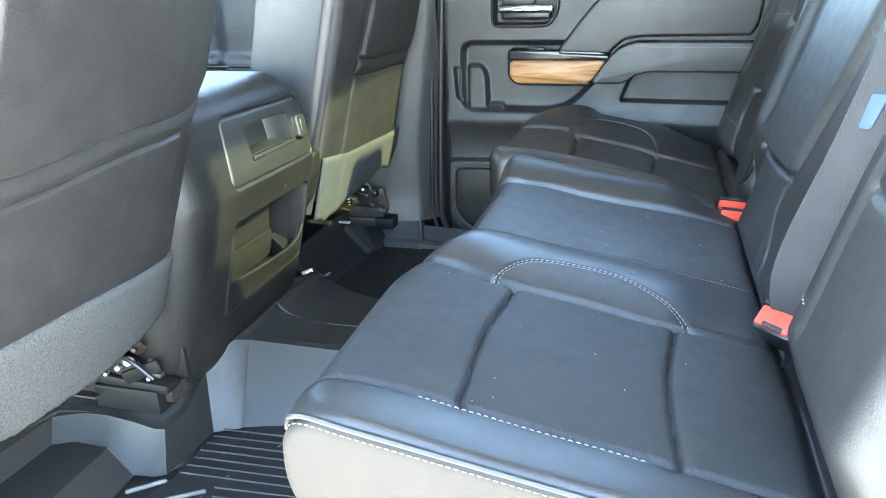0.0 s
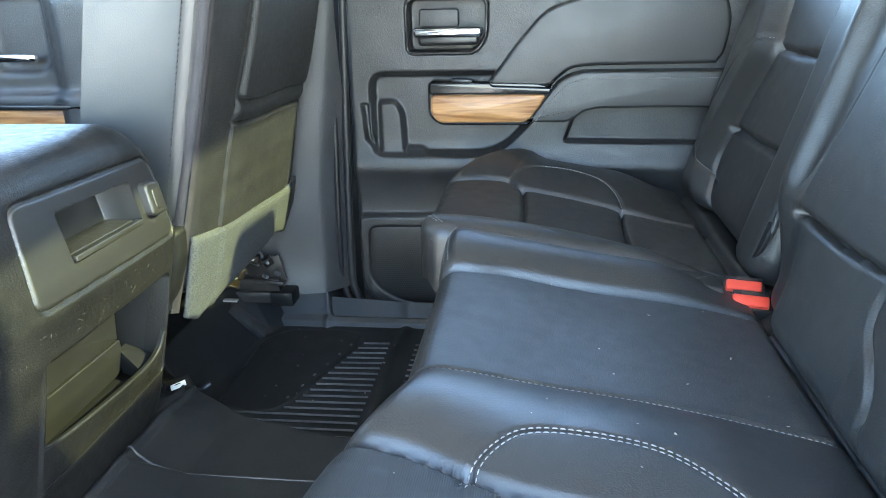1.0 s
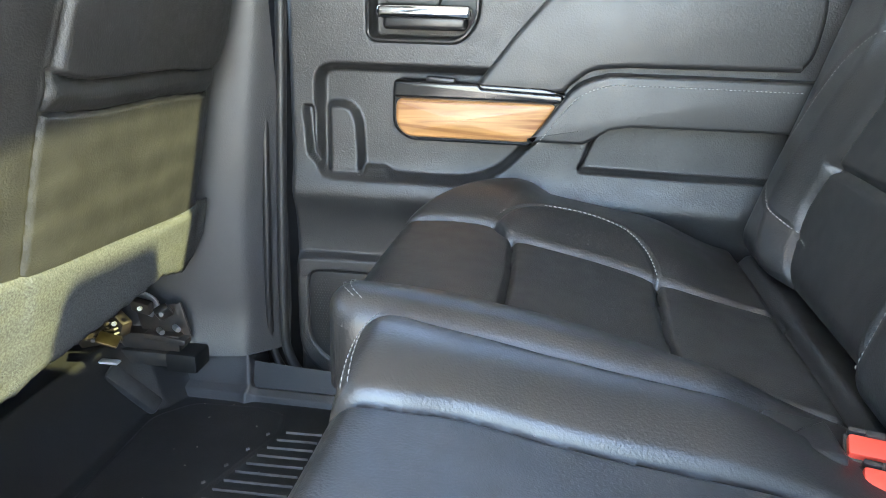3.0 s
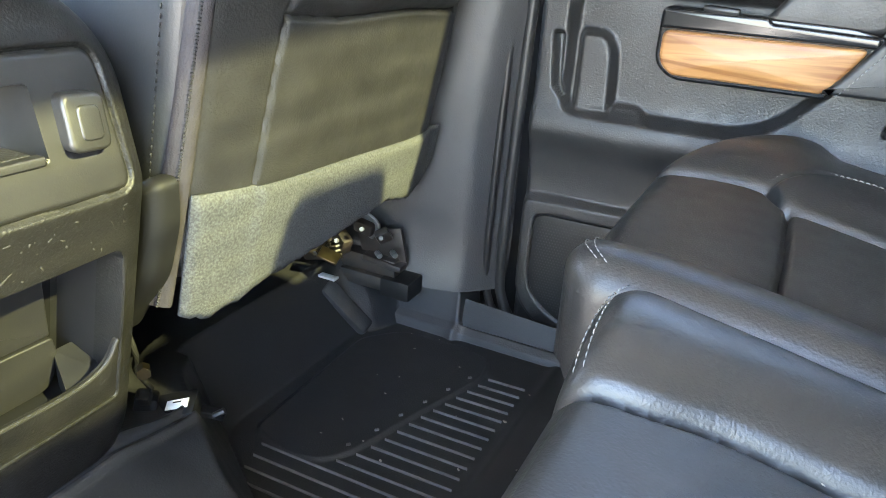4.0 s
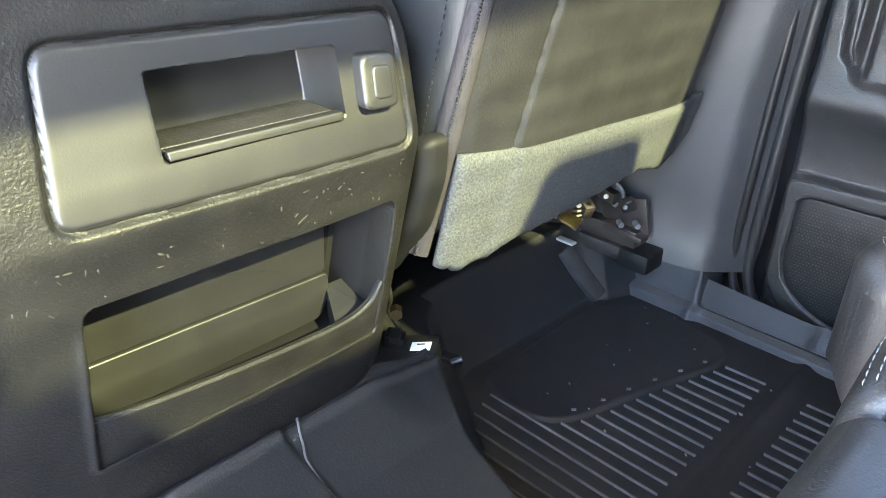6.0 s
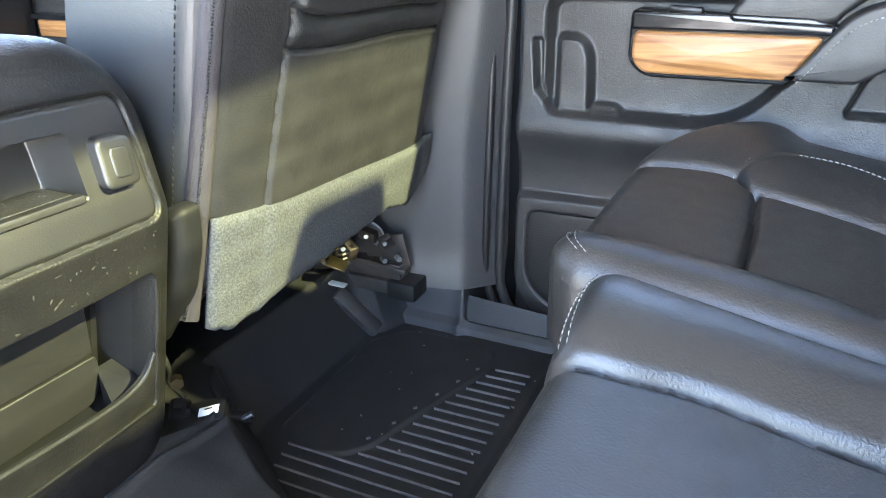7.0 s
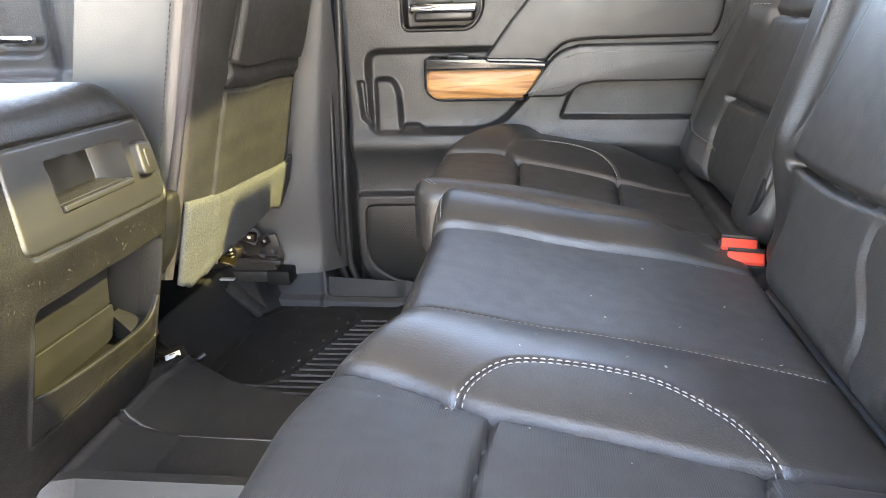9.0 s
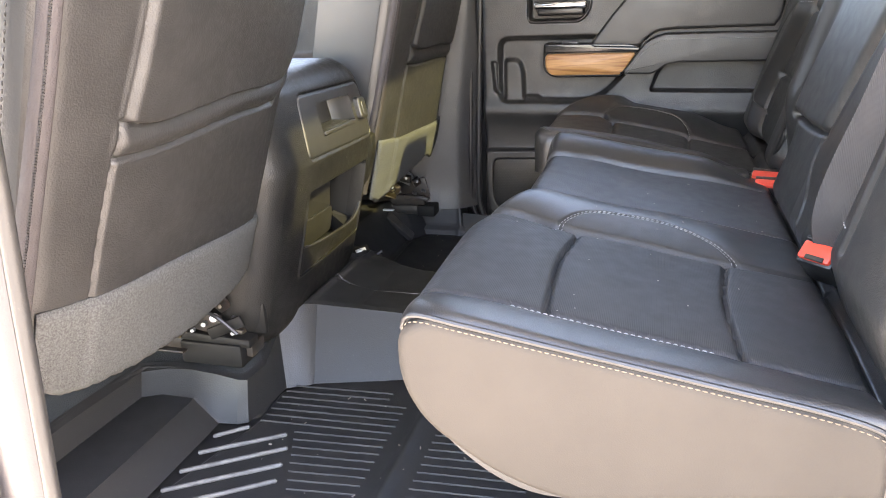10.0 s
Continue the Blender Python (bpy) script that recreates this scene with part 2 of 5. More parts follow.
def grid_faces(nu, nv, start=0, flip=False):
    i, j = np.meshgrid(np.arange(nu - 1), np.arange(nv - 1), indexing="ij")
    a = (i * nv + j + start).ravel()
    q = np.stack([a, a + nv, a + nv + 1, a + 1], 1)
    return (q[:, ::-1] if flip else q).tolist()


def spread(a, b, n, ease=0.45):
    t = np.linspace(0, 1, n)
    return a + (b - a) * ((1 - ease) * t + ease * (0.5 - 0.5 * np.cos(np.pi * t)))


def pad(name, parent, M, u, v, h, r, R, bottom, mats, nu, nv, region=None, label="", warp=None):
    """A cushion: a rounded rectangle u x v with the top surface h(u, v) along the third axis of M, edges rolled over by r, corners of radius R, and a bottom."""
    U, V = np.meshgrid(spread(*u, nu), spread(*v, nv), indexing="ij")
    cu, cv = np.clip(U, u[0] + R, u[1] - R), np.clip(V, v[0] + R, v[1] - R)
    q = np.hypot(U - cu, V - cv)
    k = np.where(q > R, R / np.maximum(q, 1e-9), 1.0)
    U, V = cu + (U - cu) * k, cv + (V - cv) * k
    d = R - np.minimum(q, R)
    d = np.where(q > 0, d, np.minimum(np.minimum(U - u[0], u[1] - U), np.minimum(V - v[0], v[1] - V)))
    roll = r - np.sqrt(np.maximum(0, r * r - (r - np.clip(d, 0, r)) ** 2))
    W = h(U, V) - roll
    S = U + (warp(U, V) if warp else 0)
    B = bottom(U, V)
    n = nu * nv
    verts = np.concatenate([np.stack([S, V, W], -1).reshape(-1, 3), np.stack([S, V, B], -1).reshape(-1, 3)])
    m3, t3 = np.array(M.to_3x3()), np.array(M.translation)
    verts = verts @ m3.T + t3
    faces = grid_faces(nu, nv) + grid_faces(nu, nv, n, True)
    ring = [i * nv for i in range(nu)] + [(nu - 1) * nv + j for j in range(1, nv)] + [i * nv + nv - 1 for i in range(nu - 2, -1, -1)] + [j for j in range(nv - 2, 0, -1)]
    for a, b in zip(ring, ring[1:] + ring[:1]):
        faces.append([a, a + n, b + n, b])
    index = None
    if region is not None:
        c = lambda A: (A[:-1, :-1] + A[1:, 1:]) / 2
        index = region(c(U), c(V)).astype(int).ravel().tolist()
        index += [0] * (len(faces) - len(index))
    ob = raw(name, verts.tolist(), faces, mats, parent, label, index=index)
    ob.data.set_sharp_from_angle(angle=radians(60))
    return ob


def relief(name, parent, x, z, f, mats, nx, nz, place, region=None, label=""):
    """An open sheet over x by z, its third coordinate f, mapped by place(x, z, f) into the world."""
    X, Z = np.meshgrid(np.linspace(*x, nx), np.linspace(*z, nz), indexing="ij")
    verts = np.stack(place(X, Z, f(X, Z)), -1).reshape(-1, 3)
    index = None
    if region is not None:
        c = lambda A: (A[:-1, :-1] + A[1:, 1:]) / 2
        index = region(c(X), c(Z)).astype(int).ravel().tolist()
    return raw(name, verts.tolist(), grid_faces(nx, nz), mats, parent, label, index=index)


def slab(name, parent, outline, place, top, base, r, mat, label="", seg=5, crown=0.0):
    """A plate of the outline's shape from base to top with a rounded rim; place(a, b, w) maps into the world."""
    P = np.asarray(outline, float)
    area = 0.5 * np.sum(P[:, 0] * np.roll(P[:, 1], -1) - P[:, 1] * np.roll(P[:, 0], -1))
    if area < 0:
        P = P[::-1]
    T = np.roll(P, -1, 0) - np.roll(P, 1, 0)
    T /= np.linalg.norm(T, axis=1)[:, None] + 1e-12
    N = np.stack([-T[:, 1], T[:, 0]], 1)
    k = len(P)
    rings = [(P, base)]
    for i in range(seg + 1):
        t = i / seg * math.pi / 2
        rings.append((P + N * r * (1 - math.cos(t)), top - r + r * math.sin(t)))
    verts = []
    for Q, w in rings:
        for a, b in Q:
            verts.append(place(a, b, w))
    faces = []
    for i in range(len(rings) - 1):
        for j in range(k):
            a, b = i * k + j, i * k + (j + 1) % k
            faces.append([a, b, b + k, a + k])
    last = (len(rings) - 1) * k
    faces.append([j for j in range(k - 1, -1, -1)])
    if crown:
        Q = rings[-1][0]
        c = Q.mean(0)
        for f in (0.8, 0.6, 0.4, 0.2):
            for a, b in c + (Q - c) * f:
                verts.append(place(a, b, top + crown * (1 - f * f)))
            for j in range(k):
                a, b = last + j, last + (j + 1) % k
                faces.append([a, b, b + k, a + k])
            last += k
    faces.append([last + j for j in range(k)])
    ob = raw(name, verts, faces, mat, parent, label)
    if not crown:
        ob.data.polygons[len(faces) - 1].use_smooth = False
    ob.data.set_sharp_from_angle(angle=radians(40))
    return ob


def sweep(pts, r, n=8, flat=1.0):
    """A bmesh tube along pts."""
    bm = bmesh.new()
    P = [Vector(p) for p in pts]
    rings = []
    up = Vector((0.13, 0.21, 0.97))
    for i, p in enumerate(P):
        t = (P[min(i + 1, len(P) - 1)] - P[max(i - 1, 0)]).normalized()
        a = t.cross(up).normalized()
        b = t.cross(a).normalized()
        rings.append([bm.verts.new(p + a * (r * math.cos(2 * math.pi * j / n)) + b * (r * flat * math.sin(2 * math.pi * j / n))) for j in range(n)])
    for A, B in zip(rings[:-1], rings[1:]):
        for j in range(n):
            bm.faces.new([A[j], A[(j + 1) % n], B[(j + 1) % n], B[j]])
    bm.faces.new(rings[0][::-1])
    bm.faces.new(rings[-1])
    return bm


def stitches(parent, pts, normal, length=0.005, gap=0.0022, r=0.0008, lift=0.0006, mat=None, label="light grey stitching"):
    """A dashed seam of short threads along 3D points."""
    P = np.asarray(pts, float)
    seg = np.linalg.norm(np.diff(P, axis=0), axis=1)
    s = np.concatenate([[0], np.cumsum(seg)])
    at = lambda d: np.array([np.interp(d, s, P[:, k]) for k in range(3)])
    verts, faces = [], []
    nrm = np.array(normal, float)
    d = 0.0
    while d + length < s[-1]:
        a, b = at(d), at(d + length)
        t = (b - a) / (np.linalg.norm(b - a) + 1e-9)
        side = np.cross(nrm, t)
        side /= np.linalg.norm(side) + 1e-9
        k = len(verts)
        for p, q in ((a, 0.3), (a * 0.75 + b * 0.25, 1.0), (a * 0.25 + b * 0.75, 1.0), (b, 0.3)):
            c = p + nrm * lift * q
            for ang in range(6):
                w = ang * math.pi / 3
                verts.append((c + side * r * q * math.cos(w) + nrm * r * q * math.sin(w)).tolist())
        for i in range(3):
            for j in range(6):
                faces.append([k + i * 6 + j, k + i * 6 + (j + 1) % 6, k + i * 6 + 6 + (j + 1) % 6, k + i * 6 + 6 + j])
        d += length + gap
    return raw("stitching", verts, faces, mat or THREAD, parent, label)


def curtain(name, parent, M, vs, lo, hi, skin, lift, thick, mat, rows=10, label=""):
    """A hanging cloth between the edges lo(v) and hi(v), lying at skin(u, v) + lift, with thickness and a rounded rim."""
    n = len(vs)
    T = np.linspace(0, 1, rows)
    V = np.repeat(np.asarray(vs, float)[:, None], rows, 1)
    U = lo(V) + (hi(V) - lo(V)) * T[None, :]
    rim = np.minimum(np.minimum(T, 1 - T)[None, :] * (hi(V) - lo(V)), np.minimum(np.abs(V - vs[0]), np.abs(V - vs[-1])))
    W = skin(U, V) + lift - thick * 0.6 * np.exp(-rim / 0.003)
    front = np.stack([U, V, W], -1).reshape(-1, 3)
    back = np.stack([U, V, skin(U, V) + lift - thick], -1).reshape(-1, 3)
    verts = np.concatenate([front, back]) @ np.array(M.to_3x3()).T + np.array(M.translation)
    k = n * rows
    flip = vs[1] > vs[0]
    faces = grid_faces(n, rows, 0, flip) + grid_faces(n, rows, k, not flip)
    ring = [i * rows for i in range(n)] + [(n - 1) * rows + j for j in range(1, rows)] + [i * rows + rows - 1 for i in range(n - 2, -1, -1)] + [j for j in range(rows - 2, 0, -1)]
    for a, b in zip(ring, ring[1:] + ring[:1]):
        faces.append([a, b, b + k, a + k] if flip else [a, a + k, b + k, b])
    return raw(name, verts.tolist(), faces, mat, parent, label)


# ---- setting: ground and cab shell ----
# assumed ground, kept pale to throw sunlight up through the doorway
ground = raw("ground", [(-300, -300, -0.78), (300, -300, -0.78), (300, 300, -0.78), (-300, 300, -0.78)], [[0, 1, 2, 3]], GROUND, smooth=False)
tagged(ground, "added pale ground around the vehicle, bounces sunlight into the cab", "ground", kind="structure")

NEAR, FAR, BACK, FRONT, ROOF = 0.22, 1.99, 0.66, -1.95, 1.44


def wall_with_holes(name, plane, at, thick, outer, holes, mat, label):
    """A straight wall in the plane x or y = at, with rectangular openings given as (a0, a1, z0, z1)."""
    bm = bmesh.new()
    a_cuts = sorted({outer[0], outer[1], *[h[0] for h in holes], *[h[1] for h in holes]})
    z_cuts = sorted({outer[2], outer[3], *[h[2] for h in holes], *[h[3] for h in holes]})
    for a0, a1 in zip(a_cuts[:-1], a_cuts[1:]):
        for z0, z1 in zip(z_cuts[:-1], z_cuts[1:]):
            ca, cz = (a0 + a1) / 2, (z0 + z1) / 2
            open_here = any(h[0] < ca < h[1] and h[2] < cz < h[3] for h in holes)
            if open_here:
                continue
            size = (thick, a1 - a0, z1 - z0) if plane == "x" else (a1 - a0, thick, z1 - z0)
            c = (at, ca, cz) if plane == "x" else (ca, at, cz)
            add_box(bm, c, size, bevel=0)
    bmesh.ops.remove_doubles(bm, verts=bm.verts, dist=1e-5)
    ob = part(name, bm, mat, smooth=False)
    return tagged(ob, label, "wall", kind="structure")


# mostly unseen shell; openings and tones are set to shape the cab light
wall_with_holes("wall_near", "y", NEAR - 0.03, 0.06, (FRONT, BACK, -0.5, ROOF), [(-0.475, 0.60, -0.12, 1.37), (-1.78, -0.56, -0.10, 1.37)], PAINT, "white painted cab side with an open rear doorway")
wall_with_holes("wall_far", "y", FAR + 0.03, 0.06, (FRONT, BACK, -0.5, ROOF), [(-0.34, 0.50, 0.79, 1.36), (-1.70, -0.55, 0.76, 1.36)], SMOOTH, "black lined cab side with two window openings")
wall_with_holes("wall_back", "x", BACK + 0.03, 0.06, (NEAR, FAR, -0.5, ROOF), [(0.85, 1.700, 0.88, 1.374)], PLASTIC, "unseen rear wall of the cab, dark against bounced light, opening sized for the sun patch")
wall_with_holes("wall_front", "x", FRONT - 0.03, 0.06, (NEAR, FAR, -0.5, ROOF), [(0.36, 1.86, 0.90, 1.34)], SMOOTH, "unseen dark front bulkhead, windscreen opening sized to limit light")
tagged(part("ceiling", box(((BACK + FRONT) / 2, (NEAR + FAR) / 2, ROOF + 0.03), (BACK - FRONT + 0.12, FAR - NEAR + 0.12, 0.06), bevel=0), HEADLINER, smooth=False), "unseen pale grey headliner closing the cab against the sky", "ceiling", kind="structure")
tagged(part("floor", box(((BACK + FRONT) / 2, (NEAR + FAR) / 2, -0.09), (BACK - FRONT, FAR - NEAR - 0.02, 0.06), bevel=0), DARKCARPET, smooth=False), "black carpeted cab floor under the rubber liner", "floor", kind="structure")
tagged(part("window_rear", box((BACK + 0.03, 1.275, 1.127), (0.005, 0.85, 0.494), bevel=0), GLASS, smooth=False), "olive tinted rear window pane", "window", kind="structure")
tagged(part("window_side", box((0.08, FAR + 0.03, 1.075), (0.84, 0.005, 0.57), bevel=0), SIDEGLASS, smooth=False), "clear rear door window pane", "window", kind="structure")

rear_pane = bpy.data.objects["window_rear"]
wire = bpy.data.meshes.new("heating_line")
wire_bm = box((0, 0, 0), (0.0012, 0.83, 0.0035), bevel=0)
wire_bm.to_mesh(wire)
wire_bm.free()
wire.materials.append(DARKSTEEL)
for k in range(12):
    line = adopt(new("heating_line", wire), rear_pane)
    line.location = (BACK + 0.0265, 1.275, 0.93 + 0.036 * k)

# ---- rear seats ----
CUSH = lambda x: 0.366 - 0.17 * x


def under(x, y):
    return 0.195 + 0.115 * np.clip((0.02 - x) / 0.155, 0, 1) ** 2


def bump_band(v, a, b, height):
    t = np.clip((v - a) / (b - a), 0, 1)
    return height * np.sin(np.pi * t) ** 0.75


def along(line, x):
    return np.interp(x, line[:, 0], line[:, 1])


near_seat = thing("rear_seat", "black leather rear bench section, wide part with middle place", "car seat", "rear bench sections", at=(0.1, 0.86, 0.195))
far_seat = thing("rear_seat", "black leather rear bench section, single place beside the door", "car seat", "rear bench sections", at=(0.1, 1.58, 0.195))

N_SIDE = spline([(-0.146, 0.505), (-0.03, 0.512), (0.10, 0.508), (0.20, 0.504), (0.335, 0.505)], 6)
N_IN = spline([(-0.135, 0.825), (-0.06, 0.815), (0.01, 0.795), (0.11, 0.788), (0.205, 0.783), (0.335, 0.792)], 6)
N_G1 = spline([(0.004, 0.512), (0.0, 0.65), (0.010, 0.79)], 5)
N_G2 = spline([(0.205, 0.504), (0.196, 0.64), (0.207, 0.775)], 5)
N_ARCH = spline([(-0.026, 0.79), (-0.010, 0.83), (0.018, 0.857), (0.075, 0.868), (0.140, 0.866), (0.190, 0.835), (0.214, 0.805), (0.228, 0.777)], 8)
N_MID = spline([(-0.14, 0.935), (-0.084, 0.950), (0.02, 0.962), (0.15, 0.968), (0.26, 0.962), (0.335, 0.950)], 6)
N_ROLL = spline([(-0.14, 1.212), (-0.08, 1.218), (-0.012, 1.231), (0.10, 1.238), (0.25, 1.243), (0.335, 1.236)], 6)


def side_lift(x, y):
    """Makes the roll along the doorway tighter than that of the other edges."""
    d = np.clip(y - 0.425, 0, 0.03)
    wide = 0.03 - np.sqrt(0.03 ** 2 - (0.03 - d) ** 2)
    e = np.clip(d, 0, 0.012)
    tight = 0.012 - np.sqrt(0.012 ** 2 - (0.012 - e) ** 2)
    return (wide - tight) * np.clip((x + 0.125) / 0.05, 0, 1) * np.clip((0.36 - x) / 0.04, 0, 1)


def near_top(x, y):
    z = CUSH(x)
    z = z + bump_band(y, 0.345, along(N_SIDE, x), 0.014) + side_lift(x, y) + 0.010 * np.clip(1 - np.abs(y - 0.65) / 0.14, 0, 1) ** 0.5 * 0.5
    z = z + (bump_band(y, along(N_IN, x), along(N_MID, x), 0.015) + bump_band(y, along(N_ROLL, x), 1.362, 0.030)) * (0.15 + 0.85 * step(x - 0.25, 0.06))
    z = z - groove(N_SIDE, x, y, 0.009, 0.0045) - groove(N_IN, x, y, 0.010, 0.0045) - groove(N_MID, x, y, 0.005, 0.003) - groove(N_ROLL, x, y, 0.012, 0.004)
    z = z - groove(N_G1, x, y, 0.007, 0.0030) - groove(N_G2, x, y, 0.007, 0.0030) - groove(N_G1, x, y, 0.0015, 0.012) - groove(N_G2, x, y, 0.0015, 0.012) - groove(N_ARCH, x, y, 0.003, 0.003)
    z = z - groove([(0.335, 0.44), (0.335, 1.34)], x, y, 0.018, 0.010)
    z = z - 0.012 * np.clip((-0.085 - x) / 0.055, 0, 1) ** 2
    z = z + 0.0016 * np.sin(23 * x + 7 * y) * np.sin(17 * y - 5 * x)
    return z


def near_region(x, y):
    insert = (y > along(N_SIDE, x)) & (y < along(N_IN, x)) & (x < 0.335)
    middle = (y > along(N_MID, x)) & (y < along(N_ROLL, x)) & (x < 0.335) & (x > -0.125)
    arch = (sdf(N_ARCH, x, y) < 0) & (y > along(N_IN, x))
    return np.where(insert, 1, np.where(middle | arch, 2, 0))


I4 = Matrix.Identity(4)


def near_shift(x, y):
    fade = np.clip((0.05 - x) / 0.19, 0, 1)
    return fade * (0.040 * step(0.862 - y, 0.065) - 0.014 * step(y - 0.80, 0.06) * step(0.45 - y, 0.05))


pad("seat_cushion", near_seat, I4, (-0.140, 0.40), (0.425, 1.334), near_top, 0.030, 0.040, under, [LEATHER, RIBBED, FABRIC], 230, 330, near_region,
    warp=near_shift)


def on_top(line, f, dx=0.0, dy=0.0):
    L = np.asarray(line, float) + np.array([dx, dy])
    moved = L[:, 0] + (near_shift(L[:, 0], L[:, 1]) if f is near_top else 0)
    return np.column_stack([moved, L[:, 1], f(L[:, 0], L[:, 1])])


part_line = N_SIDE[(N_SIDE[:, 0] > -0.035) & (N_SIDE[:, 0] < 0.19)]
stitches(near_seat, on_top(part_line, near_top, 0, -0.009), (0, 0, 1), r=0.0007, length=0.005, lift=0.0010)
stitches(near_seat, on_top(N_MID[4:], near_top, 0, -0.004), (0, 0, 1), r=0.0006, length=0.004)
stitches(near_seat, on_top(N_ARCH, near_top, 0, 0.003), (0, 0, 1), r=0.0007)
stitches(near_seat, on_top(N_ARCH * np.array([0.96, 1.0]) + np.array([0.004, -0.003]), near_top, 0, 0), (0, 0, 1), r=0.0006)
# side panel with its welt along the doorway
WELT = spline([(-0.134, 0.436, 0.335), (-0.137, 0.434, 0.372), (-0.122, 0.428, 0.391)] + [(x, 0.4245, CUSH(x) + 0.0075) for x in (-0.07, 0.0, 0.09, 0.18, 0.27)] + [(0.318, 0.4245, 0.312), (0.328, 0.425, 0.290), (0.329, 0.426, 0.24)], 8)
part("welt", sweep(WELT[8:], 0.0030, 8), LEATHER, near_seat)
stitches(near_seat, WELT[8:] + np.array([0, -0.003, -0.006]), (0, -0.9, 0.43), r=0.0008, length=0.0050, gap=0.0018, mat=TAN, label="tan edge stitching")
SIDE = fillet([(-0.141, 0.372), (-0.112, 0.3915), (0.31, 0.320), (0.327, 0.300), (0.327, 0.190), (0.06, 0.187), (-0.03, 0.207), (-0.115, 0.265), (-0.142, 0.315)], [0.02, 0.02, 0.02, 0.02, 0.02, 0.1, 0.06, 0.07, 0.03])
slab("side_panel", near_seat, SIDE, lambda a, b, w: (a, 0.432 - w, b), 0.012, -0.02, 0.012, SUEDE, "taupe cloth-backed side panel with frayed lower edge")

F_ROLL = spline([(-0.14, 1.428), (-0.06, 1.437), (0.005, 1.436), (0.11, 1.428), (0.20, 1.407), (0.335, 1.375)], 6)
F_OUT = spline([(-0.14, 1.695), (-0.07, 1.712), (-0.027, 1.715), (0.004, 1.690), (0.10, 1.676), (0.20, 1.650), (0.335, 1.622)], 6)
F_G1 = spline([(0.008, 1.436), (0.009, 1.56), (0.004, 1.690)], 5)
F_G2 = spline([(0.185, 1.408), (0.180, 1.52), (0.188, 1.652)], 5)
F_ARCH = spline([(-0.027, 1.715), (-0.014, 1.740), (0.018, 1.772), (0.060, 1.790), (0.105, 1.790), (0.152, 1.762), (0.178, 1.712), (0.191, 1.655)], 8)


def far_top(x, y):
    z = CUSH(x) + (bump_band(y, 1.318, along(F_ROLL, x), 0.028) + bump_band(y, along(F_OUT, x), 1.95, 0.030)) * (0.15 + 0.85 * step(x - 0.25, 0.06))
    z = z - groove(F_ROLL, x, y, 0.010, 0.0045) - groove(F_OUT, x, y, 0.010, 0.0045) - groove(F_G1, x, y, 0.009, 0.0034) - groove(F_G2, x, y, 0.009, 0.0034) - groove(F_G1, x, y, 0.003, 0.014) - groove(F_G2, x, y, 0.003, 0.014)
    z = z - groove(F_ARCH, x, y, 0.003, 0.003) - groove([(0.335, 1.34), (0.335, 1.88)], x, y, 0.018, 0.010)
    z = z - 0.010 * np.clip((-0.03 - x) / 0.11, 0, 1) ** 2
    return z + 0.0016 * np.sin(23 * x + 7 * y) * np.sin(17 * y - 5 * x)


def far_region(x, y):
    a = np.interp(x, F_ROLL[:, 0], F_ROLL[:, 1])
    b = np.interp(x, F_OUT[:, 0], F_OUT[:, 1])
    return ((y > a) & (y < b) & (x < 0.335)).astype(int)


pad("seat_cushion", far_seat, I4, (-0.146, 0.40), (1.342, 1.888), far_top, 0.024, 0.035, under, [LEATHER, FABRIC], 230, 230, far_region,
    warp=lambda u, v: 0.14 * np.clip((v - 1.69) / 0.19, 0, 1) ** 1.5 * np.clip((0.05 - u) / 0.19, 0, 1))
part_line = F_ROLL[(F_ROLL[:, 0] > -0.01) & (F_ROLL[:, 0] < 0.21)]
stitches(far_seat, on_top(part_line, far_top, 0, -0.008), (0, 0, 1), r=0.0009, lift=0.0012)
stitches(far_seat, on_top(F_ARCH, far_top, 0.0, 0.003), (0, 0, 1), r=0.0010)


def rolled(line, f, lo, r=0.030):
    L = np.asarray(line, float)
    d = np.clip(L[:, 0] - lo, 0, r)
    moved = L[:, 0] + (near_shift(L[:, 0], L[:, 1]) if f is near_top else 0)
    return np.column_stack([moved, L[:, 1], f(L[:, 0], L[:, 1]) - (r - np.sqrt(r * r - (r - d) ** 2)) + 0.001])


for dx in (0.0, 0.007):
    stitches(far_seat, rolled(spline([(-0.136 + dx, 1.425), (-0.136 + dx, 1.395), (-0.130 + dx, 1.368), (-0.114 + dx, 1.350)], 8), far_top, -0.146, 0.024), (-0.7, -0.2, 0.7), r=0.0005, gap=0.0014)
    stitches(near_seat, rolled(spline([(-0.127 + dx, 1.318), (-0.133 + dx, 1.295), (-0.134 + dx, 1.255), (-0.130 + dx, 1.222)], 8), near_top, -0.140), (-0.7, 0, 0.7), r=0.0005, gap=0.0014)

# backrests lean back from the cushions
LEAN_A = math.atan(0.28)
CA, SA = math.cos(LEAN_A), math.sin(LEAN_A)


def lean_back(x0):
    m = Matrix(((SA, 0, -CA, x0), (0, 1, 0, 0), (CA, 0, SA, 0), (0, 0, 0, 1)))
    return m


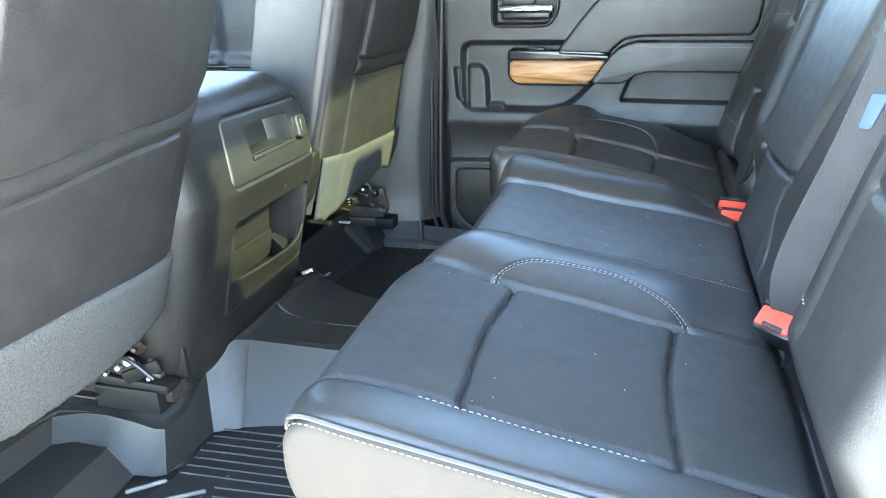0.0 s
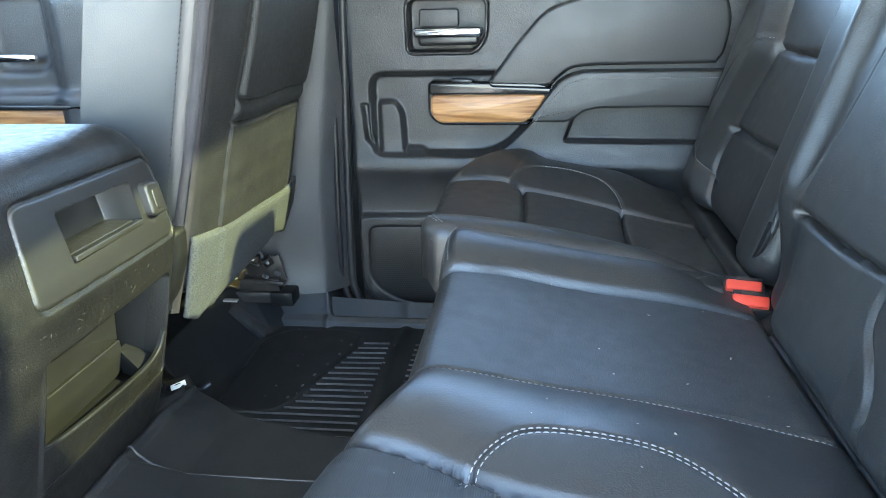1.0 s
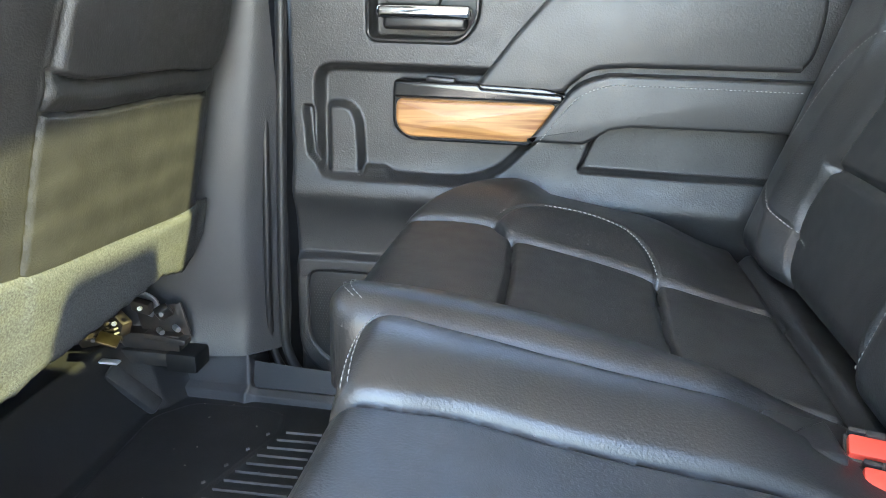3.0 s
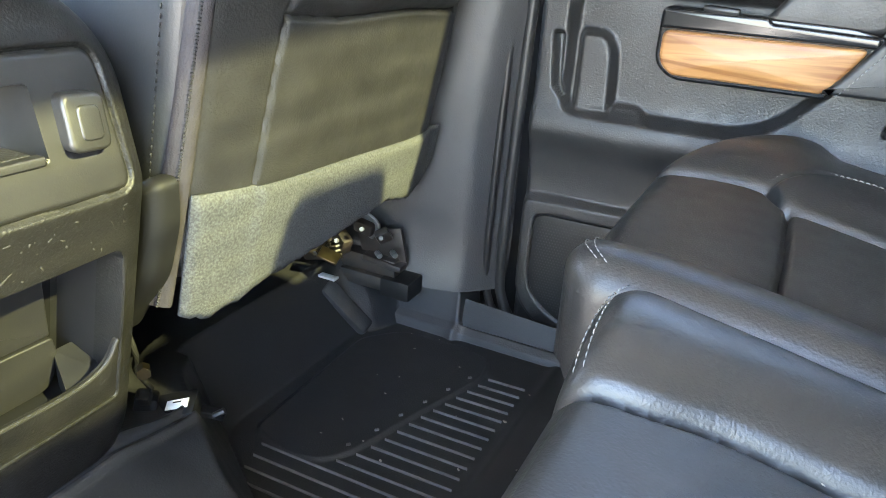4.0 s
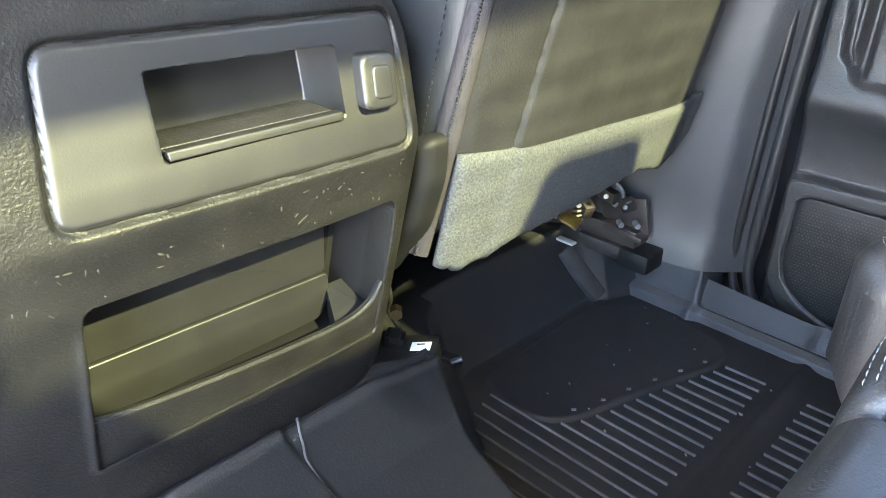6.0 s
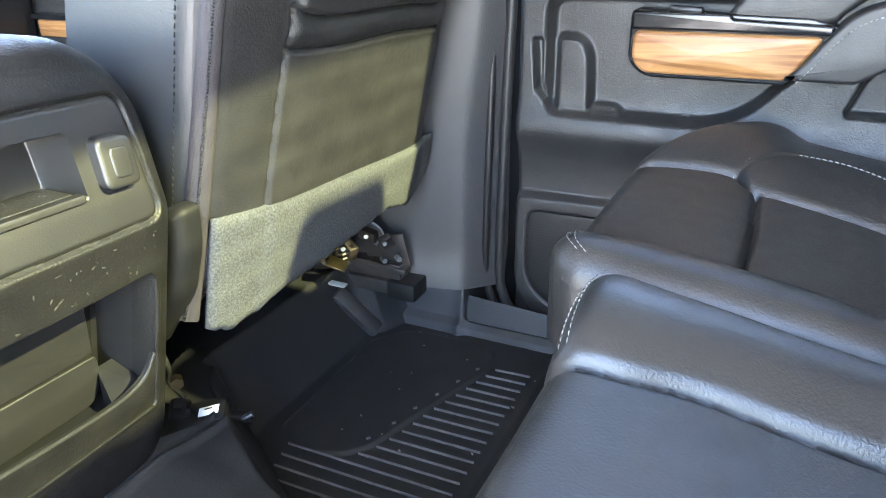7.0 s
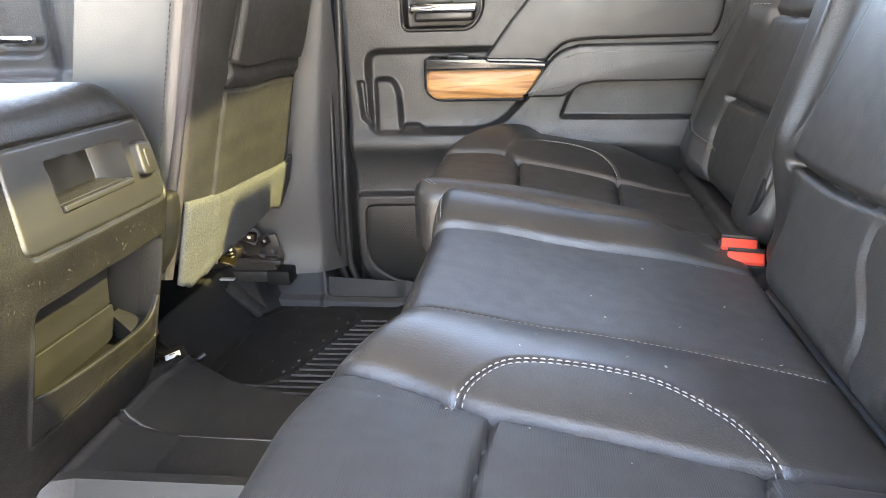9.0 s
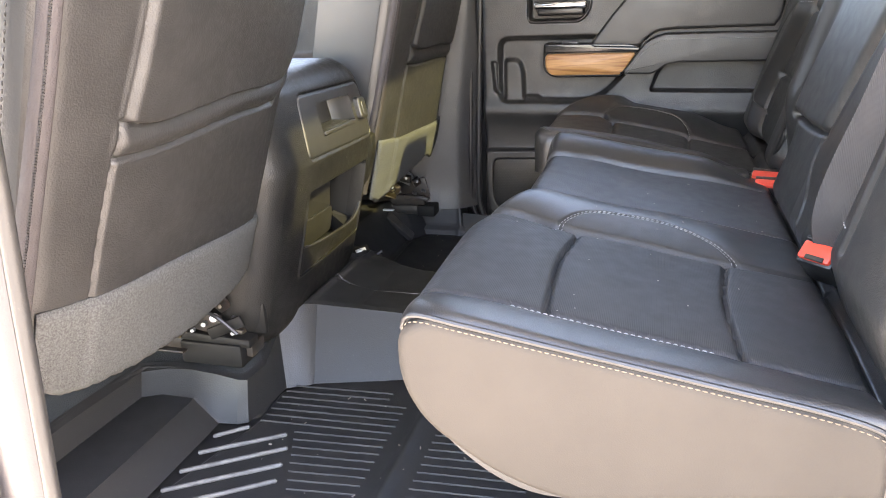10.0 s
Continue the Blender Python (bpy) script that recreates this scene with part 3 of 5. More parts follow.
MB = lean_back(0.218)
FB = lean_back(0.261)
zu = lambda z: z / CA
B_BOT = [(zu(0.464), 1.226), (zu(0.466), 1.10), (zu(0.475), 0.970)]
B_L = spline([(zu(0.464), 1.226), (zu(0.55), 1.205), (zu(0.648), 1.186), (zu(0.95), 1.15)], 5)
B_R = spline([(zu(0.475), 0.972), (zu(0.57), 0.945), (zu(0.673), 0.908), (zu(0.95), 0.85)], 5)
B_S = spline([(zu(0.33), 0.865), (zu(0.42), 0.850), (zu(0.60), 0.842), (zu(0.95), 0.80)], 5)
B_C = spline([(zu(0.475), 0.972), (zu(0.455), 0.982), (zu(0.425), 0.975), (zu(0.40), 0.945), (zu(0.375), 0.925), (zu(0.33), 0.92)], 5)
B_N = spline([(zu(0.40), 0.66), (zu(0.55), 0.665), (zu(0.95), 0.64)], 5)


def mid_back(u, v):
    z = u * CA
    right = np.interp(u, B_R[:, 0], B_R[:, 1])
    left = np.interp(u, B_L[:, 0], B_L[:, 1])
    strip = np.interp(u, B_S[:, 0], B_S[:, 1])
    w = 0.010 * step(np.maximum(right - v, v - left), 0.02) * step(zu(0.47) - u, 0.01)
    w = w + 0.022 * np.exp(-((v - 1.258) / 0.026) ** 2)
    w = w - 0.030 * step(v - strip + 0.012, 0.018) + 0.044 * step(v - 0.715, 0.022)
    w = w - groove(B_BOT, u, v, 0.015, 0.005) - groove(B_L, u, v, 0.012, 0.005) - groove(B_R, u, v, 0.012, 0.005)
    w = w - groove(B_C, u, v, 0.006, 0.004) - groove(B_S, u, v, 0.006, 0.005) - groove(B_N, u, v, 0.008, 0.007) - groove([(zu(0.55), 0.46), (zu(0.55), 0.66)], u, v, 0.006, 0.006)
    w = w - 0.03 * step(z - 0.36, 0.03) * step(v - 0.74, 0.02) - 0.035 * step(z - 0.385, 0.02) * step(np.abs(v - 0.78) - 0.04, 0.02)
    w = w - 0.050 * step(z - 0.43, 0.07) * step(1.215 - v, 0.05)
    return w + 0.0015 * np.sin(19 * u) * np.sin(15 * v)


pad("backrest", near_seat, MB, (zu(0.318), zu(1.055)), (0.455, 1.305), mid_back, 0.035, 0.04, lambda u, v: -0.10 + 0 * u, [LEATHER, FABRIC], 230, 260, warp=lambda u, v: -0.125 * np.clip((u - zu(0.78)) / zu(0.275), 0, 1) * np.clip((v - 0.90) / 0.07, 0, 1), region=
    lambda u, v: ((v < np.interp(u, B_L[:, 0], B_L[:, 1])) & (v > np.interp(u, B_R[:, 0], B_R[:, 1])) & (u > zu(0.33)) | (v < 0.655)).astype(int))
on_back = lambda m, line, f, lift=0.0: np.array([tuple(m @ Vector((p[0], p[1], float(f(np.array(p[0]), np.array(p[1]))) + lift))) for p in line])
stitches(near_seat, on_back(MB, spline([(zu(0.435), 0.742), (zu(0.425), 0.715), (zu(0.418), 0.675)], 10), mid_back), (-0.9, 0, 0.3), r=0.0011)

K_IN = spline([(zu(0.33), 1.462), (zu(0.386), 1.464), (zu(0.50), 1.452), (zu(0.626), 1.436), (zu(0.95), 1.41)], 5)
K_OUT = spline([(zu(0.32), 1.70), (zu(0.40), 1.742), (zu(0.458), 1.735), (zu(0.55), 1.700), (zu(0.622), 1.668), (zu(0.70), 1.69), (zu(0.95), 1.70)], 5)
K_ST = spline([(zu(0.378), 1.70), (zu(0.388), 1.765), (zu(0.402), 1.815), (zu(0.426), 1.846), (zu(0.47), 1.842), (zu(0.51), 1.828), (zu(0.56), 1.806), (zu(0.597), 1.775), (zu(0.628), 1.720), (zu(0.640), 1.66)], 8)


def far_back(u, v):
    w = 0.030 * step(v - 1.43, 0.035) + 0.030 * step(np.interp(u, K_OUT[:, 0], K_OUT[:, 1]) + 0.025 - v, 0.03) - 0.03 * np.clip((v - 1.83) / 0.05, 0, 1) ** 2
    w = w - groove(K_IN, u, v, 0.011, 0.005) - groove(K_OUT, u, v, 0.013, 0.005) - groove(K_ST, u, v, 0.003, 0.003)
    w = w - groove([(zu(0.474), 1.735), (zu(0.476), 1.6), (zu(0.482), 1.46)], u, v, 0.010, 0.006) - groove([(zu(0.622), 1.668), (zu(0.620), 1.57), (zu(0.628), 1.436)], u, v, 0.010, 0.006)
    return w + 0.0015 * np.sin(19 * u) * np.sin(15 * v)


pad("backrest", far_seat, FB, (zu(0.318), zu(1.0)), (1.309, 1.885), far_back, 0.035, 0.05, lambda u, v: -0.10 + 0 * u, [LEATHER, FABRIC], 200, 170,
    lambda u, v: ((v > np.interp(u, K_IN[:, 0], K_IN[:, 1])) & (v < np.interp(u, K_OUT[:, 0], K_OUT[:, 1])) & (u < zu(0.62))).astype(int))
stitches(far_seat, on_back(FB, K_ST, far_back), (-0.95, 0, 0.27), r=0.0009)
stitches(far_seat, on_back(FB, K_IN[:20] + np.array([0, -0.010]), far_back, 0.001), (-0.95, 0, 0.27), r=0.0012)
OVAL = [(0.019 * math.cos(a) - 0.004 * math.sin(a), 0.040 * math.sin(a)) for a in np.arange(24) * math.pi / 12]
slab("latch_collar", far_seat, [(1.340 + 1.20 * a, 0.400 + 1.15 * b) for a, b in OVAL], lambda a, b, w: (0.238 + 0.28 * b - w, a, b), 0.004, -0.03, 0.004, LEATHER, "folded leather collar round the seat latch")
# flat black disc paints the shade of the latch hole
slab("latch_shade", far_seat, [(1.332 + 0.80 * a, 0.390 + 0.72 * b) for a, b in OVAL], lambda a, b, w: (0.238 + 0.28 * b - w, a, b), 0.0065, 0.0, 0.003, CAVITY, "black disc standing in for the shaded latch opening")
stitches(far_seat, [(0.2335 + 0.28 * (0.400 + 1.0 * b), 1.340 + 1.05 * a, 0.400 + 1.0 * b) for a, b in [*OVAL[17:], *OVAL[:8]]], (-0.96, 0, 0.27), r=0.0006)


slab("head_restraint", far_seat, fillet([(1.385, 0.95), (1.635, 0.95), (1.61, 1.035), (1.41, 1.045)], 0.03), lambda a, b, w: (0.505 - w, a, b), 0.04, -0.04, 0.015, LEATHER)

# ---- belts and buckles ----
def buckle(at, toward, width, height, label, bands=1):
    ob = thing("belt_buckle", label, "seat belt buckle", "seat belt buckles", at=at)
    n = Vector(toward).normalized()
    across = Vector((0, 0, 1)).cross(n).normalized()
    m = Matrix.Translation(at) @ Matrix((across, n.cross(across), n)).transposed().to_4x4()

    def add(name, c, size, mat, bev, lab=""):
        bm = box(c, size, bevel=bev)
        bmesh.ops.transform(bm, matrix=m, verts=bm.verts)
        return part(name, bm, mat, ob, lab)
    add("housing", (0, -0.001, -0.032), (width + 0.005, height + 0.005, 0.06), SMOOTH, 0.005)
    add("button", (0, -0.002, -0.001), (width - 0.002, height * 0.82, 0.010), RED, 0.003, "red press button")
    add("slot", (width * 0.05, height * 0.40 if bands > 1 else -height * 0.38, 0.0035), (width * 0.55, 0.006, 0.005), DARKSTEEL, 0.001, "dark tongue slot")
    add("rim", (0, height * 0.47, -0.001), (width - 0.002, 0.005, 0.011), SMOOTH, 0.0015)
    add("stalk", (0, 0, -0.075), (width * 0.6, 0.014, 0.05), WEB, 0.003)
    return ob


buckle((0.3165, 0.768, 0.362), (-0.50, -0.52, 0.66), 0.046, 0.031, "black seat belt buckle with red button at the near place")
buckle((0.324, 1.284, 0.318), (-0.10, -0.42, 0.90), 0.050, 0.024, "lower of two red-buttoned buckles in the cushion gap", 2)
buckle((0.322, 1.316, 0.327), (-0.10, -0.42, 0.90), 0.050, 0.024, "upper of two red-buttoned buckles in the cushion gap", 2)
part_sleeve = thing("belt_sleeve", "grey stitched leather sleeve round the buckle stalks", "belt sleeve", at=(0.255, 1.32, 0.32))
slab("sleeve", part_sleeve, fillet([(0.228, 1.290), (0.236, 1.345), (0.292, 1.350), (0.292, 1.292)], 0.008), lambda a, b, w: (a, b, 0.372 - 0.17 * a + w), 0.008, -0.03, 0.006, LEATHER)

belt = thing("seat_belt", "grey woven seat belt webbing lying on the backrest", "seat belt", at=(0.33, 0.80, 0.34))
CL = spline([(0.340, 0.765, 0.345), (0.326, 0.760, 0.40), (0.332, 0.757, 0.455), (0.357, 0.745, 0.55), (0.370, 0.742, 0.60), (0.40, 0.735, 0.72), (0.46, 0.72, 0.95)], 10)
verts, faces = [], []
for i, p in enumerate(CL):
    t = CL[min(i + 1, len(CL) - 1)] - CL[max(i - 1, 0)]
    t /= np.linalg.norm(t)
    side = np.cross(t, np.array((-0.62, -0.75, 0.2)))
    side /= np.linalg.norm(side)
    nrm = np.cross(side, t)
    for a, b in ((-1, 1), (1, 1), (1, -1), (-1, -1)):
        verts.append((p + side * 0.0255 * a + nrm * 0.0009 * b).tolist())
    if i:
        k = i * 4
        faces += [[k - 4 + j, k - 4 + (j + 1) % 4, k + (j + 1) % 4, k + j] for j in range(4)]
raw("webbing", verts, faces, WEB, belt, smooth=False)
tng = slab("tongue", belt, fillet([(-0.007, -0.018), (0.007, -0.018), (0.009, 0.018), (-0.009, 0.018)], 0.004), lambda a, b, w: (0.372 + 0.28 * b + 0.75 * a - 0.6 * w, 0.745 - a * 0.65 - 0.75 * w, 0.608 + b), 0.006, 0.001, 0.002, TONGUE, "bluish steel belt tongue")

# ---- far door ----
door = thing("door_1", "black rear door trim, wood inlay and chrome handle, closed", "car door", kind="structure", at=(0.0, 1.95, 0.0))
POCKET = fillet([(-0.335, 0.556), (-0.335, 0.381), (-0.055, 0.379), (0.030, 0.470), (0.06, 0.556)], [0.03, 0.025, 0.07, 0.02, 0.01])
LUMP = fillet([(-0.322, 0.496), (-0.284, 0.496), (-0.270, 0.47), (-0.266, 0.383), (-0.322, 0.383)], [0.012, 0.02, 0.02, 0.004, 0.01])
LUMP2 = fillet([(-0.262, 0.394), (-0.225, 0.394), (-0.212, 0.381), (-0.262, 0.381)], 0.006)
SLOT = fillet([(-0.359, 0.492), (-0.345, 0.492), (-0.344, 0.425), (-0.337, 0.398), (-0.352, 0.412)], 0.004)
BEZEL = fillet([(-0.250, 0.712), (-0.250, 0.600), (-0.105, 0.600), (-0.080, 0.630), (-0.078, 0.712)], [0.02, 0.016, 0.03, 0.03, 0.02])
PULL = fillet([(0.090, 0.408), (0.112, 0.470), (0.150, 0.498), (0.42, 0.500), (0.42, 0.404)], [0.008, 0.03, 0.03, 0.01, 0.01])
SPK = fillet([(-0.384, 0.234), (0.10, 0.240), (0.10, -0.02), (-0.30, -0.022), (-0.386, 0.045)], [0.022, 0.02, 0.02, 0.07, 0.07])
GRL = fillet([(-0.358, 0.207), (0.08, 0.212), (0.08, 0.01), (-0.29, 0.016), (-0.360, 0.068)], [0.022, 0.02, 0.02, 0.05, 0.05])


def door_face(x, z):
    y = 1.925 + 0 * x
    y = y - 0.012 * np.exp(-((z - 0.352) / 0.03) ** 2) + 0.010 * step(z - 0.30, 0.05)
    y = y + 0.026 * step(sdf(POCKET, x, z), 0.008) - 0.017 * step(sdf(LUMP, x, z), 0.007) - 0.010 * step(sdf(LUMP2, x, z), 0.004)
    y = y + 0.020 * step(sdf(SLOT, x, z), 0.003)
    s = sdf(BEZEL, x, z)
    y = y + 0.045 * step(s, 0.004)
    p = sdf(PULL, x, z)
    y = y + 0.024 * step(p, 0.004)
    q = sdf(SPK, x, z)
    y = y - 0.016 * step(q, 0.007) + 0.010 * step(sdf(GRL, x, z), 0.004)
    y = y + 0.05 * np.clip((-0.375 - x) / 0.02, 0, 1) ** 2
    return y + 0.0008 * np.sin(31 * x) * np.sin(27 * z)


relief("door_panel", door, (-0.395, 0.60), (-0.07, 0.80), door_face, [PLASTIC], 330, 300, lambda x, z, f: (x, f, z))
on_door = lambda a, b, w: (a, 1.925 - w, b)
PADO = np.vstack([spline([(-0.075, 0.540), (-0.045, 0.580), (-0.010, 0.626), (0.040, 0.680), (0.085, 0.700), (0.15, 0.712), (0.36, 0.716)], 6), spline([(0.40, 0.705), (0.412, 0.66), (0.405, 0.60), (0.39, 0.574)], 5), spline([(0.15, 0.572), (0.10, 0.566), (0.07, 0.545), (0.05, 0.530), (-0.02, 0.530), (-0.066, 0.532)], 5)])
slab("upper_pad", door, PADO, on_door, 0.026, -0.02, 0.009, DOORPAD, "soft black leather pad", seg=7)
ARM = np.vstack([spline([(0.008, 0.459), (0.030, 0.485), (0.055, 0.520), (0.080, 0.546), (0.115, 0.560), (0.16, 0.563), (0.44, 0.562)], 6), np.array([(0.44, 0.489), (0.16, 0.488), (0.128, 0.482), (0.105, 0.466), (0.09, 0.459)])])
slab("armrest", door, ARM, on_door, 0.048, -0.02, 0.006, DOORPAD, "stitched black leather armrest", seg=7)
stitches(door, np.array([(p[0] + 0.004, 1.8762, p[1] - 0.014) for p in ARM[3:-6]]), (0, -1, 0), length=0.004, gap=0.002, r=0.0008)
WOODO = fillet([(-0.198, 0.515), (0.050, 0.515), (0.012, 0.456), (-0.182, 0.456), (-0.198, 0.474)], [0.012, 0.012, 0.012, 0.016, 0.02])
slab("wood_inlay", door, WOODO, on_door, 0.036, -0.02, 0.006, WOOD, "glossy honey wood veneer", seg=6, crown=0.006)
slab("inlay_trim", door, fillet([(-0.204, 0.544), (0.030, 0.538), (0.066, 0.528), (0.012, 0.449), (-0.180, 0.449), (-0.205, 0.470)], [0.012, 0.008, 0.006, 0.006, 0.02, 0.02]), on_door, 0.028, -0.02, 0.004, GLOSSY, "gloss black surround")
slab("switch_panel", door, fillet([(-0.200, 0.542), (-0.070, 0.541), (-0.066, 0.535), (0.058, 0.530), (0.058, 0.517), (-0.200, 0.517)], 0.004), on_door, 0.041, 0.0, 0.004, GLOSSY)
part("window_switch", box((-0.13, 1.905, 0.544), (0.045, 0.018, 0.008), (0, 3, 0), 0.003), SMOOTH, door)
part("bezel_ring", sweep([(p[0], 1.922, p[1]) for p in np.vstack([BEZEL, BEZEL[:1]])], 0.0032, 8), SMOOTH, door)
lever = part("door_handle", box((-0.160, 1.912, 0.643), (0.148, 0.020, 0.021), (0, 0, 0), 0.008, 3), CHROME, door, "chrome pull lever")
part("handle_pivot", box((-0.160, 1.926, 0.628), (0.130, 0.026, 0.024), (0, 0, 0), 0.007, 3), SMOOTH, lever)
slab("handle_plate", door, fillet([(-0.225, 0.690), (-0.225, 0.652), (-0.140, 0.652), (-0.140, 0.690)], 0.008), on_door, -0.012, -0.028, 0.003, PLASTIC)
slab("speaker_grille", door, GRL, on_door, 0.004, -0.01, 0.003, SMOOTH, "fine black speaker mesh")
# grille dots
gv, gf = [], []
for i in range(84):
    for j in range(38):
        x, z = -0.352 + i * 0.0050 + (j % 2) * 0.0025, 0.022 + j * 0.0050
        if sdf(GRL, np.array(x), np.array(z)) > -0.008:
            continue
        k = len(gv)
        gv += [(x + 0.0014 * math.cos(a), 1.9205, z + 0.0014 * math.sin(a)) for a in np.arange(6) * math.pi / 3] + [(x, 1.9198, z)]
        gf += [[k + (a + 1) % 6, k + a, k + 6] for a in range(6)]
tagged(raw("grille_mesh", gv, gf, PLASTIC, door), kind="stuff")
SEAL = spline([(-0.372, 1.905, 0.95), (-0.382, 1.905, 0.70), (-0.394, 1.905, 0.40), (-0.402, 1.905, 0.12), (-0.395, 1.905, 0.05), (-0.368, 1.905, 0.004), (-0.32, 1.905, -0.022), (-0.26, 1.905, -0.038), (0.2, 1.905, -0.045)], 8)
tagged(part("trim_door_seal", sweep(SEAL, 0.009, 10), RUBBER), "black rubber door seal along the pillar", "seal", kind="structure")
tagged(part("trim_door_seal", sweep(SEAL + np.array([-0.022, -0.012, 0.006]), 0.007, 10), SMOOTH), "black plastic pillar edge beside the door seal", "trim", kind="structure")


def pillar(x, z):
    """Flat face towards the cab, a soft ridge, then a face turned to the door."""
    d = x - (-0.452 + 0.05 * np.clip((z - 0.30) / 0.4, 0, 1.5))
    soft = 0.5 * (d + np.sqrt(d * d + 0.012 ** 2))
    return 1.864 + 0.20 * (d - soft) + 1.05 * soft - 0.018 * np.exp(-((z - 0.05) / 0.06) ** 2)


tagged(relief("trim_pillar", None, (-0.66, -0.394), (0.066, 1.30), pillar, [PILLARTRIM], 110, 120, lambda x, z, f: (x, f, z)), "black plastic middle pillar trim", "pillar", kind="structure")


def sill_profile(x, k):
    """Foot of the pillar in front of x = -0.445, scuff strip sunk under the door behind it; k runs from the liner up to the door."""
    foot = np.array([(1.824, -0.02), (1.832, 0.002), (1.846, 0.012), (1.860, 0.070), (1.868, 0.079), (1.93, 0.084)])
    strip = np.array([(1.830, -0.02), (1.836, -0.002), (1.846, 0.008), (1.856, 0.004), (1.872, -0.014), (1.94, -0.016)])
    w = step(x + 0.447, 0.007)[..., None]
    at = np.linspace(0, 1, 6)
    grab = lambda P: np.stack([np.interp(k, at, P[:, 0]), np.interp(k, at, P[:, 1])], -1)
    return grab(foot) * w + grab(strip) * (1 - w)


def sill_place(x, k, f):
    q = sill_profile(x, k)
    swell = 0.004 * np.exp(-((x + 0.447) / 0.010) ** 2)
    return x, q[..., 0] - swell + 0.02 * np.clip((-0.56 - x) / 0.1, 0, 1), q[..., 1] + swell


# darker plastic behind the lip puts shade into the sunk strip
sill_trim = relief("trim_sill", None, (-0.70, 0.45), (0.0, 1.0), lambda x, k: 0 * x, [PILLARTRIM, PLASTIC], 300, 31, sill_place, lambda x, k: (x > -0.447) & (k > 0.5))
tagged(sill_trim, "black plastic door sill trim", "sill", kind="structure")

# ---- floor liner ----
NEAR_LOW = fillet([(-0.60, 0.30), (-0.60, 0.56), (-0.548, 0.772), (-0.553, 0.882), (-0.515, 0.902), (-0.467, 0.945), (-0.33, 0.962), (0.32, 0.972), (0.32, 0.30)], [0.01, 0.02, 0.014, 0.012, 0.012, 0.02, 0.02, 0.02, 0.02])
NEAR_RIM = fillet([(-0.808, 0.28), (-0.808, 0.70), (-0.785, 0.795), (-0.69, 0.808), (-0.60, 0.796), (-0.572, 0.792), (-0.569, 0.85), (-0.584, 0.935), (-0.568, 0.968), (-0.530, 1.008), (-0.33, 1.032), (0.36, 1.04), (0.36, 0.28)], 0.012)
FAR_LOW = fillet([(-0.54, 1.41), (-0.600, 1.45), (-0.598, 1.755), (-0.571, 1.786), (-0.552, 1.836), (-0.25, 1.846), (0.30, 1.85), (0.30, 1.27), (-0.25, 1.285), (-0.42, 1.33)], [0.03, 0.03, 0.004, 0.004, 0.01, 0.05, 0.01, 0.05, 0.05, 0.05])
HEEL = fillet([(-0.572, 1.475), (-0.500, 1.453), (-0.457, 1.463), (-0.428, 1.50), (-0.41, 1.567), (-0.383, 1.655), (-0.354, 1.74), (-0.363, 1.798), (-0.42, 1.813), (-0.53, 1.805), (-0.578, 1.75)], 0.02)


def liner(x, y):
    a = step(sdf(NEAR_RIM, x, y) + 0.006, 0.006)
    b = np.clip(1 - sdf(FAR_LOW, x, y) / np.where(y > 1.44, 0.070, 0.050), 0, 1)
    low = np.clip(a + b, 0, 1)
    top = 0.062 + 0.038 * step(0.95 - y, 0.06) + 0.025 * np.clip((-0.45 - x) / 0.12, 0, 1) * step(np.abs(y - 1.13) - 0.16, 0.05)
    ridge = np.exp(-((x + 0.562) / 0.006) ** 2) + np.exp(-((x + 0.543) / 0.006) ** 2)
    top = top + 0.007 * ridge * step(np.abs(y - 1.18) - 0.18, 0.012)
    z = top + (-0.012 - 0.006 * step(-sdf(NEAR_LOW, x, y), 0.006) * (y < 1.1) - top) * low
    z = z - 0.004 * step(1.130 - y, 0.003) * (x > -0.56) * step(y - 1.30, 0.02)
    z = z + 0.006 * np.exp(-((x + 0.262) / 0.012) ** 2) * low * (x > -0.4)
    return z + 0.004 * step(sdf(HEEL, x, y), 0.003)


mat = thing("floor_liner", "black moulded rubber floor liner with ribs and dry crumbs", "floor mat", at=(-0.3, 1.1, -0.012))
relief("liner", mat, (-1.0, 0.30), (0.27, 1.875), liner, [RUBBER, CARPET], 430, 520, lambda x, y, f: (x, y, f),
       lambda x, y: ((sdf(NEAR_RIM, x, y) > 0.006) & (y < 0.98) & (x < -0.57)))


def rib(x0, y0, x1, y1, w, hgt, material_used):
    d = Vector((x1 - x0, y1 - y0, 0))
    bm = bmesh.new()
    add_box(bm, ((x0 + x1) / 2, (y0 + y1) / 2, -0.012 + hgt / 2), (d.length, w, hgt), (0, 0, math.degrees(math.atan2(d.y, d.x))), w * 0.3, 1)
    return part("rib", bm, material_used, mat, smooth=False)


RIB_Y = [1.318 + k * 0.0226 for k in range(20)]
for k, y in enumerate(RIB_Y):
    left = np.interp(y, [1.318, 1.406, 1.462, 1.470, 1.50, 1.55, 1.60, 1.65, 1.75], [-0.44, -0.530, -0.543, -0.443, -0.422, -0.405, -0.393, -0.376, -0.344])
    rib(left, y, -0.286, y + 0.003, 0.0022, 0.0045, RIBPALE)
    rib(-0.228, y, -0.05, y + 0.003, 0.0024, 0.0045, RIBPALE)
    if k > 6 and k % 2 == 0:
        rib(left - 0.020, y + 0.006, left - 0.016, y + 0.011, 0.0035, 0.0075, RIBPALE)
